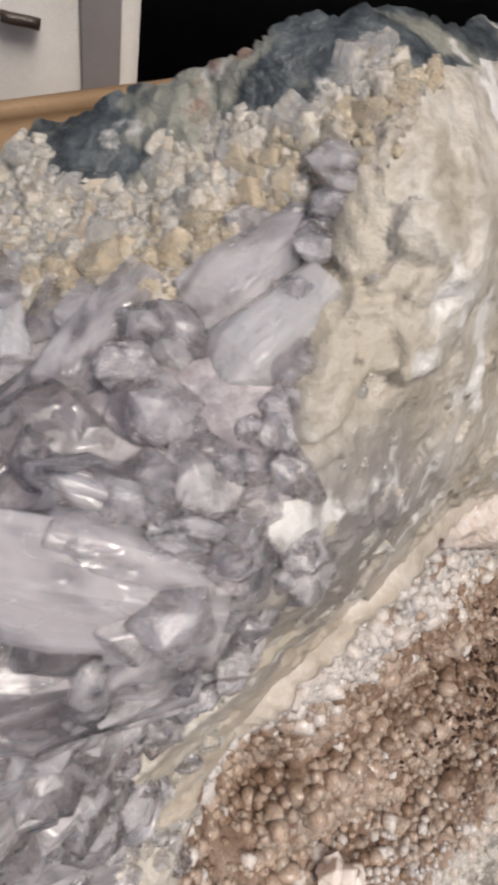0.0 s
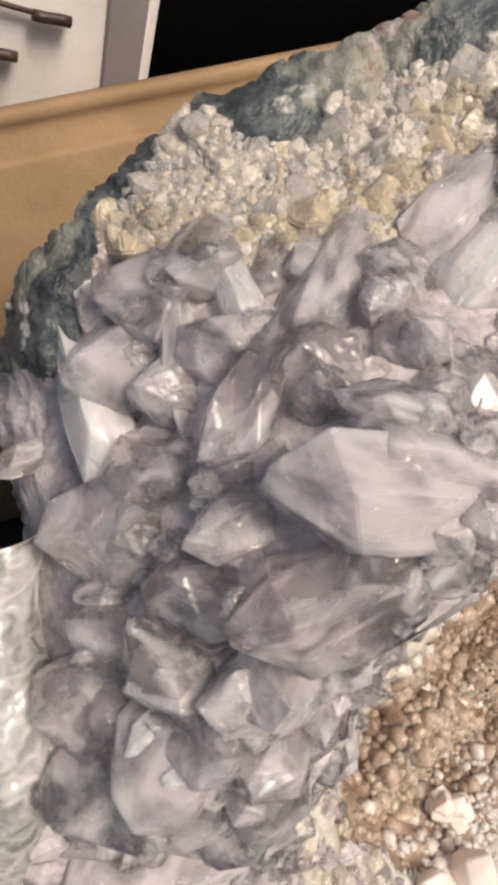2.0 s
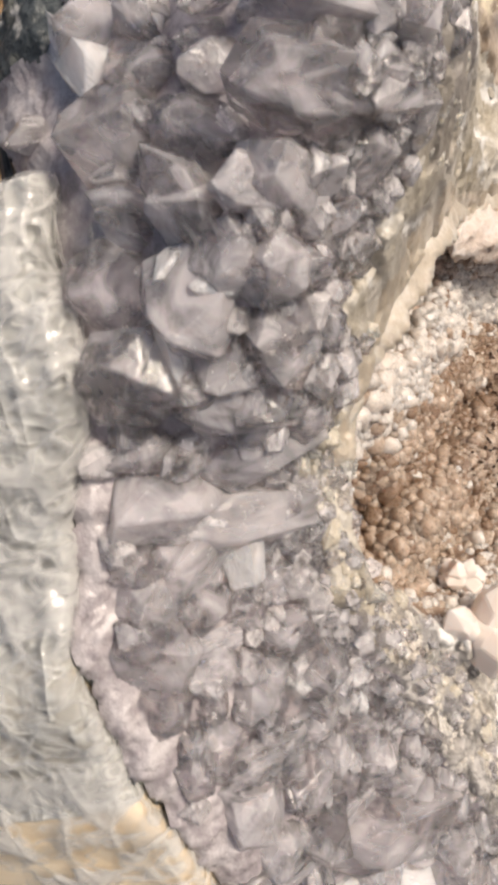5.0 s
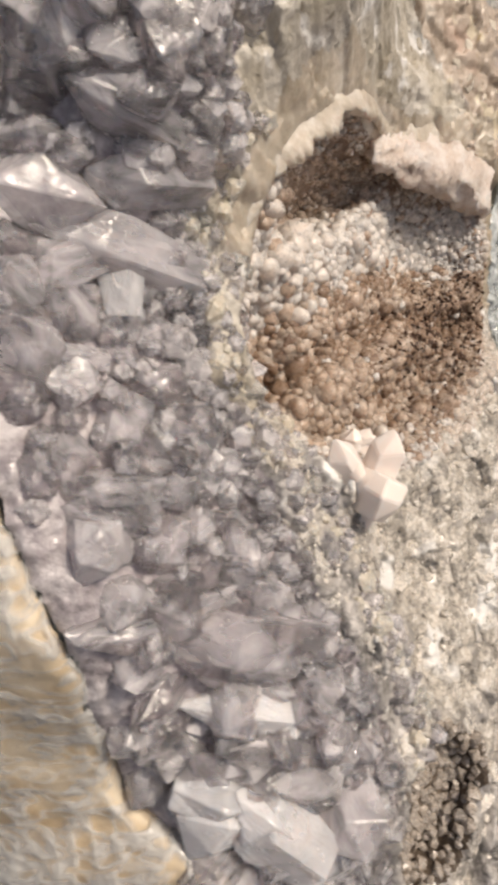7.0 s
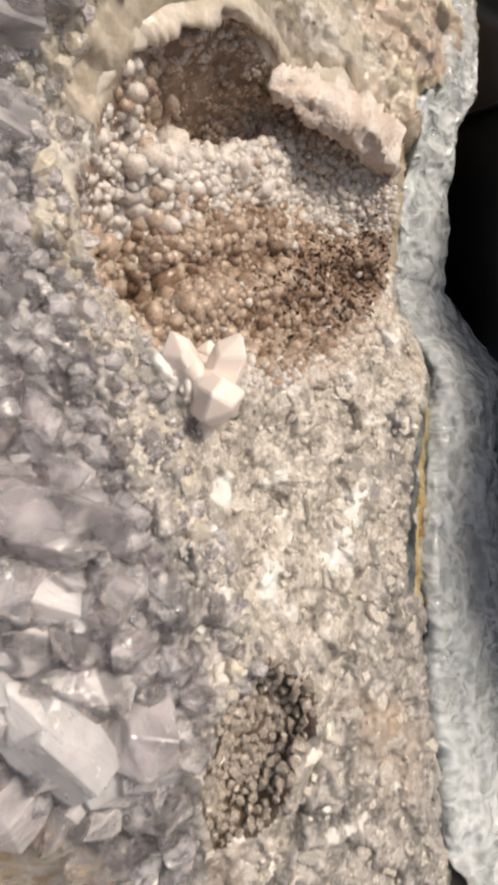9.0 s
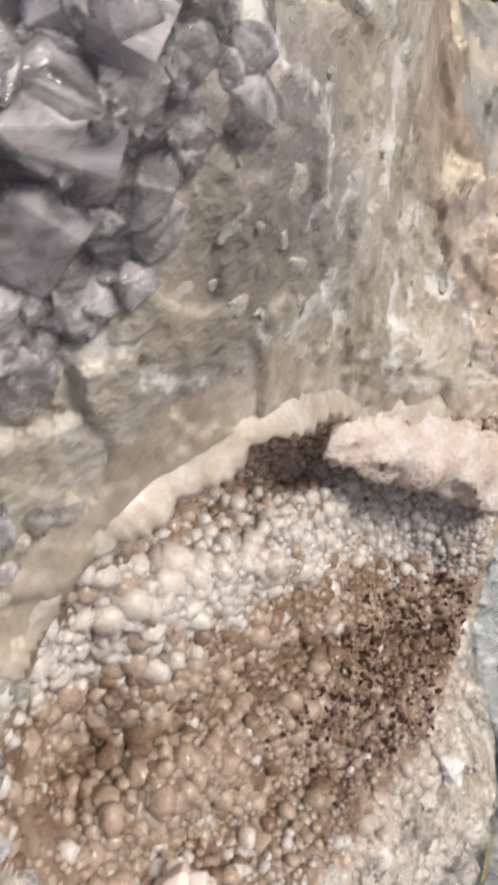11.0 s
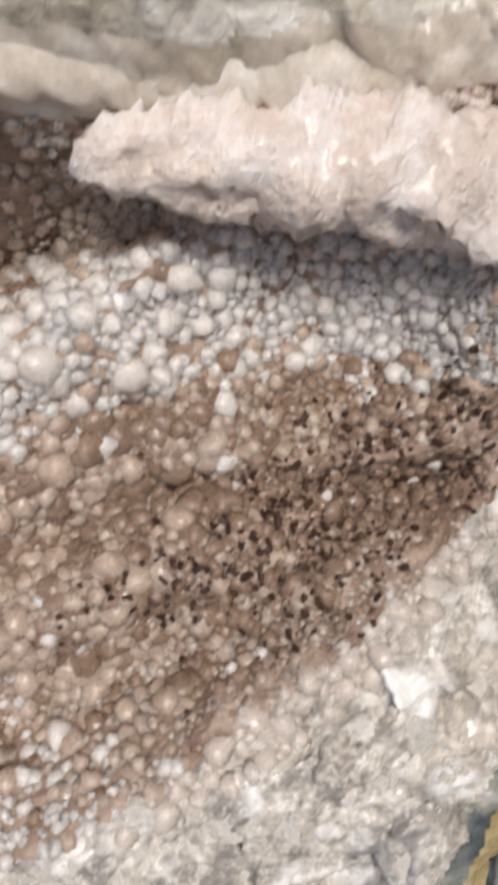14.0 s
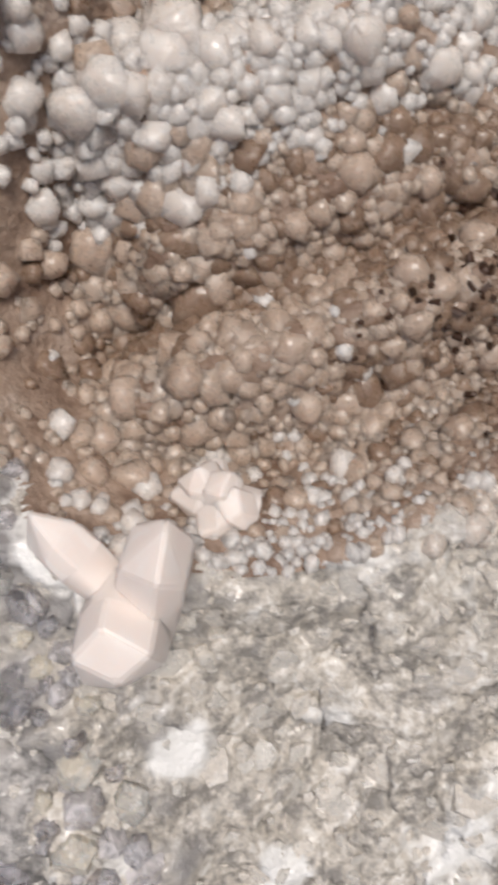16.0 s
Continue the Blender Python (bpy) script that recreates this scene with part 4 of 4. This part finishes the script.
# Small clear points and chips where the amethyst runs out into the crust.
WHITES = [quartz_mesh("white_point", rng, M_WHITEQUARTZ, rng.uniform(0.4, 0.9), rng.uniform(0.5, 0.9), 0.2, 6, 0.03, 1) for _ in range(6)]
whites = scatter(rng, 30, (-0.15, -0.02, -0.38, -0.19), lambda u, v, r: r.uniform(0.008, 0.016), (0,), 0.9, 4000) + scatter(rng, 45, (-0.13, -0.01, -0.10, 0.16), lambda u, v, r: r.uniform(0.005, 0.010), (0,), 0.9, 9000, lambda u, v: u > float(wall_line(v)) - 0.035) + scatter(rng, 40, (-0.17, -0.02, -0.15, 0.19), lambda u, v, r: r.uniform(0.004, 0.009), (0,), 1.2, 4000)
plant("white_point", WHITES, whites, rng, geode, 0.35, (0.7, 1.1), -0.25, FAN, limit=140)
border = scatter(rng, 170, (-0.11, 0.03, -0.42, 0.05), lambda u, v, r: r.uniform(0.0025, 0.0065), (3, 4), 0.75, 40000, lambda u, v: 0.0 < u - float(wall_line(v)) < 0.034 and rng.random() < 1 - (u - float(wall_line(v))) / 0.036)
plant("border_point", POINTS + DRUSES + WHITES, border, rng, geode, 0.5, (0.6, 1.2), -0.4, limit=300)


# ---- wrapping ----
LEFT_RUN = [(-160, 128), (-166, 95), (-167, 70), (-169, 45), (-178, 15), (-189, -20), (-189, -50), (-181, -84), (-169, -135), (-161, -160), (-152, -222), (-130, -257), (-90, -285), (-60, -335), (-38, -430)]
RIGHT_RUN = [(186, 190), (176, 130), (158, 108), (148, 60), (146, 10), (157, -40), (155, -80), (141, -137), (129, -206), (128, -274), (130, -308), (140, -430)]


def wrap_sheet(run, side, lift, slope, width, bubbles, seed, over=0.006, rumple=1.0):
    """A crumpled sheet that leaves the stone along a run of its outline and falls away to one side."""
    n, m = 420, 110
    pts = np.array(run) / 1000.0
    s = np.r_[0, np.cumsum(np.hypot(*np.diff(pts, axis=0).T))]
    t = np.linspace(0, s[-1], n)
    eu, ev = np.interp(t, s, pts[:, 0]), np.interp(t, s, pts[:, 1])
    for _ in range(6):
        eu[1:-1] = (eu[:-2] + 2 * eu[1:-1] + eu[2:]) / 4
    eu = eu + fbm(np.stack([eu * 0, ev, eu * 0 + seed], -1), 28, 3, seed) * 0.012
    eh, _ = face_height(eu - side * 0.012, ev)
    for _ in range(10):
        eh[1:-1] = (eh[:-2] + 2 * eh[1:-1] + eh[2:]) / 4
    if isinstance(over, tuple):
        over, lift = (np.interp(ev, (0.02, 0.055), pair)[:, None] for pair in (over, lift))
    wide = width(ev)[:, None] if callable(width) else width
    o = np.linspace(0, 1, m)[None] ** 1.15 * wide - over
    U = eu[:, None] + side * o
    V = ev[:, None] + 0 * o
    oo = np.maximum(o, 0)
    H = eh[:, None] + lift - slope * oo - 1.6 * oo**2 - 0.016 * (1 - np.sqrt(1 - (1 - np.clip((o + over) / 0.012, 0, 1)) ** 2))
    p = np.stack([U.ravel(), V.ravel(), H.ravel() * 0], -1)
    H = H.ravel() + fbm(p, 28, 4, seed) * 0.016 * min(1, rumple + 0.2) + (np.abs(fbm(p, 70, 4, seed + 9)) * -0.010 - np.abs(fbm(p, 170, 3, seed + 12)) * 0.006) * rumple
    if bubbles:
        d1, d2, _ = cells(p[:, :2], 0.009, seed)
        H = H + np.sqrt(np.maximum(0, 0.20 - d1**2)) * 0.0025 * step(V.ravel(), -0.07, 0.0)
    verts = np.stack([U.ravel() + fbm(p, 60, 3, seed + 3) * 0.006 * rumple, V.ravel(), H], -1)
    z = np.array([(FACE @ Vector(w)).z for w in verts.tolist()])
    verts = verts - np.outer(np.maximum(0, 0.004 + 0.006 * (fbm(p, 60, 2, seed + 5) + 0.5) + (0.003 if np.max(over) > 0.012 else 0.0) - z), np.array(DOWN))
    q = np.arange(n * m).reshape(n, m)
    f = np.stack([q[:-1, :-1], q[:-1, 1:], q[1:, 1:], q[1:, :-1]], -1).reshape(-1, 4)
    if side > 0:
        f = f[:, ::-1]
    return raw("wrap", verts.tolist(), f[:, ::-1].tolist())


def left_width(v):
    return np.interp(v, [0.03, 0.08, 0.118, 0.13], [0.20, 0.13, 0.04, 0.015])


def paper_width(v):
    return np.interp(v, [-0.10, -0.05, -0.01], [0.19, 0.13, 0.012])


def wrap_layer(name, data, material, thick, parent, label):
    data.materials.append(material)
    data.polygons.foreach_set("use_smooth", [True] * len(data.polygons))
    ob = new(name, data)
    mod = ob.modifiers.new("thickness", "SOLIDIFY")
    mod.thickness = thick
    mod.offset = -1
    if parent:
        ob.parent = parent
        return tagged(ob, label)
    ob.matrix_world = FACE
    return tagged(ob, label, name.split("_")[1])


def right_width(v):
    return np.interp(v, [-0.3, -0.2, -0.08, 0.0, 0.2], [0.24, 0.19, 0.12, 0.060, 0.035])


wrap_layer("packing_paper", wrap_sheet(LEFT_RUN[5:], -1, -0.008, 0.38, paper_width, False, 61, 0.004, 0.15), M_KRAFT, 0.001, None, "tan kraft packing paper against the stone's side")
bubble = tagged(new("bubble_wrap"), "clear crumpled bubble wrap over tan packing paper", "bubble wrap")
bubble.matrix_world = FACE
wrap_layer("outer_layer", wrap_sheet(LEFT_RUN, -1, (-0.003, 0.006), 0.32, left_width, True, 61, (0.004, 0.012), 0.28), M_FILM, 0.0004, bubble, "")
wrap_layer("inner_layer", wrap_sheet(LEFT_RUN[:8], -1, (-0.006, 0.003), 0.36, left_width, False, 61, (0.004, 0.010), 0.22), M_FILM3, 0.0004, bubble, "")
stretch = tagged(new("plastic_wrap"), "cloudy crumpled stretch film round the stone's edge", "plastic wrap")
stretch.matrix_world = FACE
wrap_layer("outer_layer", wrap_sheet(RIGHT_RUN, 1, -0.004, 0.50, right_width, False, 83, 0.002, 0.7), M_FILM2, 0.0004, stretch, "")
wrap_layer("inner_layer", wrap_sheet(RIGHT_RUN, 1, -0.009, 0.54, right_width, False, 87, 0.0, 0.6), M_FILM2, 0.0004, stretch, "")


# ---- surroundings ----
def block(size, bevel=0.004, segs=2):
    bm = bmesh.new()
    bmesh.ops.create_cube(bm, size=1.0)
    bmesh.ops.scale(bm, vec=size, verts=bm.verts)
    bmesh.ops.bevel(bm, geom=bm.edges[:], offset=bevel, segments=segs, affect="EDGES")
    return bm


def thing(name, bm, material, label, category, m, kind=""):
    data = bpy.data.meshes.new(name)
    bm.to_mesh(data)
    bm.free()
    data.materials.append(material)
    data.polygons.foreach_set("use_smooth", [True] * len(data.polygons))
    ob = new(name, data)
    ob.matrix_world = m
    return tagged(ob, label, category, kind=kind)


bm = bmesh.new()
bmesh.ops.create_grid(bm, x_segments=8, y_segments=8, size=2.5)
thing("floor", bm, M_FLOOR, "dark carpeted floor under everything", "floor", pose(0, 0, -0.401), "structure")

seat = tagged(new("leather_seat"), "black pebbled leather seat with a stitched seam", "seat")
seat.matrix_world = pose(0, 0.1, 0)
part("cushion", block((1.7, 1.1, 0.40), 0.05, 5), M_LEATHER, seat, smooth=True).matrix_basis = pose(0, 0, -0.20)
part("backrest", block((1.7, 0.16, 0.85), 0.06, 5), M_LEATHER, seat, smooth=True).matrix_basis = pose(0, 0.62, 0.30, -8)


def cord(points, r, sides=6):
    bm = bmesh.new()
    rings = []
    for i, p in enumerate(points):
        p = Vector(p)
        d = (Vector(points[min(i + 1, len(points) - 1)]) - Vector(points[max(i - 1, 0)])).normalized()
        q = d.to_track_quat("Z", "Y")
        rings.append([bm.verts.new(p + q @ Vector((r * math.cos(6.2832 * k / sides), r * math.sin(6.2832 * k / sides), 0))) for k in range(sides)])
    for a, b in zip(rings, rings[1:]):
        for k in range(sides):
            bm.faces.new((a[k], a[(k + 1) % sides], b[(k + 1) % sides], b[k]))
    bm.faces.new(rings[0][::-1])
    bm.faces.new(rings[-1])
    return bm


part("bolster", block((0.42, 0.80, 0.41), 0.05, 5), M_LEATHER, seat, smooth=True).matrix_basis = pose(0.51, 0.08, 0.195)
part("seam", cord([(0.2992, 0.22 - 0.17 * k / 12, 0.236 + 0.101 * k / 12) for k in range(13)], 0.0026), M_LEATHER, seat, "raised stitched seam", smooth=True)

thing("tan_board", block((0.62, 0.034, 0.420), 0.014, 5), M_TAN, "plain tan board with a rounded top edge behind the stone", "board", pose(-0.02, 0.277, 0.210, 0, 0, 7))

bag = tagged(new("cloth_bag"), "white cloth bag with a grey stripe and dark toggles", "bag")
bag.matrix_world = pose(-0.115, 0.34, 0.27, 0, 12, 5)
part("body", block((0.14, 0.06, 0.52), 0.012, 4), M_WHITE, bag, smooth=True).matrix_basis = pose(-0.022, 0, 0)
part("stripe", block((0.018, 0.002, 0.49), 0.0008, 1), M_STRIPE, bag, "grey woven stripe").matrix_basis = pose(0.030, -0.0308, 0)
for z, x1 in ((0.161, -0.008), (0.143, -0.031)):
    part("cord", cord([(-0.075 + (x1 + 0.075) * k / 6, -0.0325, z + 0.018 - 0.018 * k / 6) for k in range(7)], 0.0012), M_DARKWOOD, bag, "thin dark cord", smooth=True)
    part("toggle", cord([(x1 - 0.004, -0.034, z + 0.001), (x1, -0.034, z), (x1 + 0.008, -0.034, z - 0.001), (x1 + 0.012, -0.034, z - 0.002)], 0.0026, 10), M_DARKWOOD, bag, "dark wooden toggle", smooth=True)
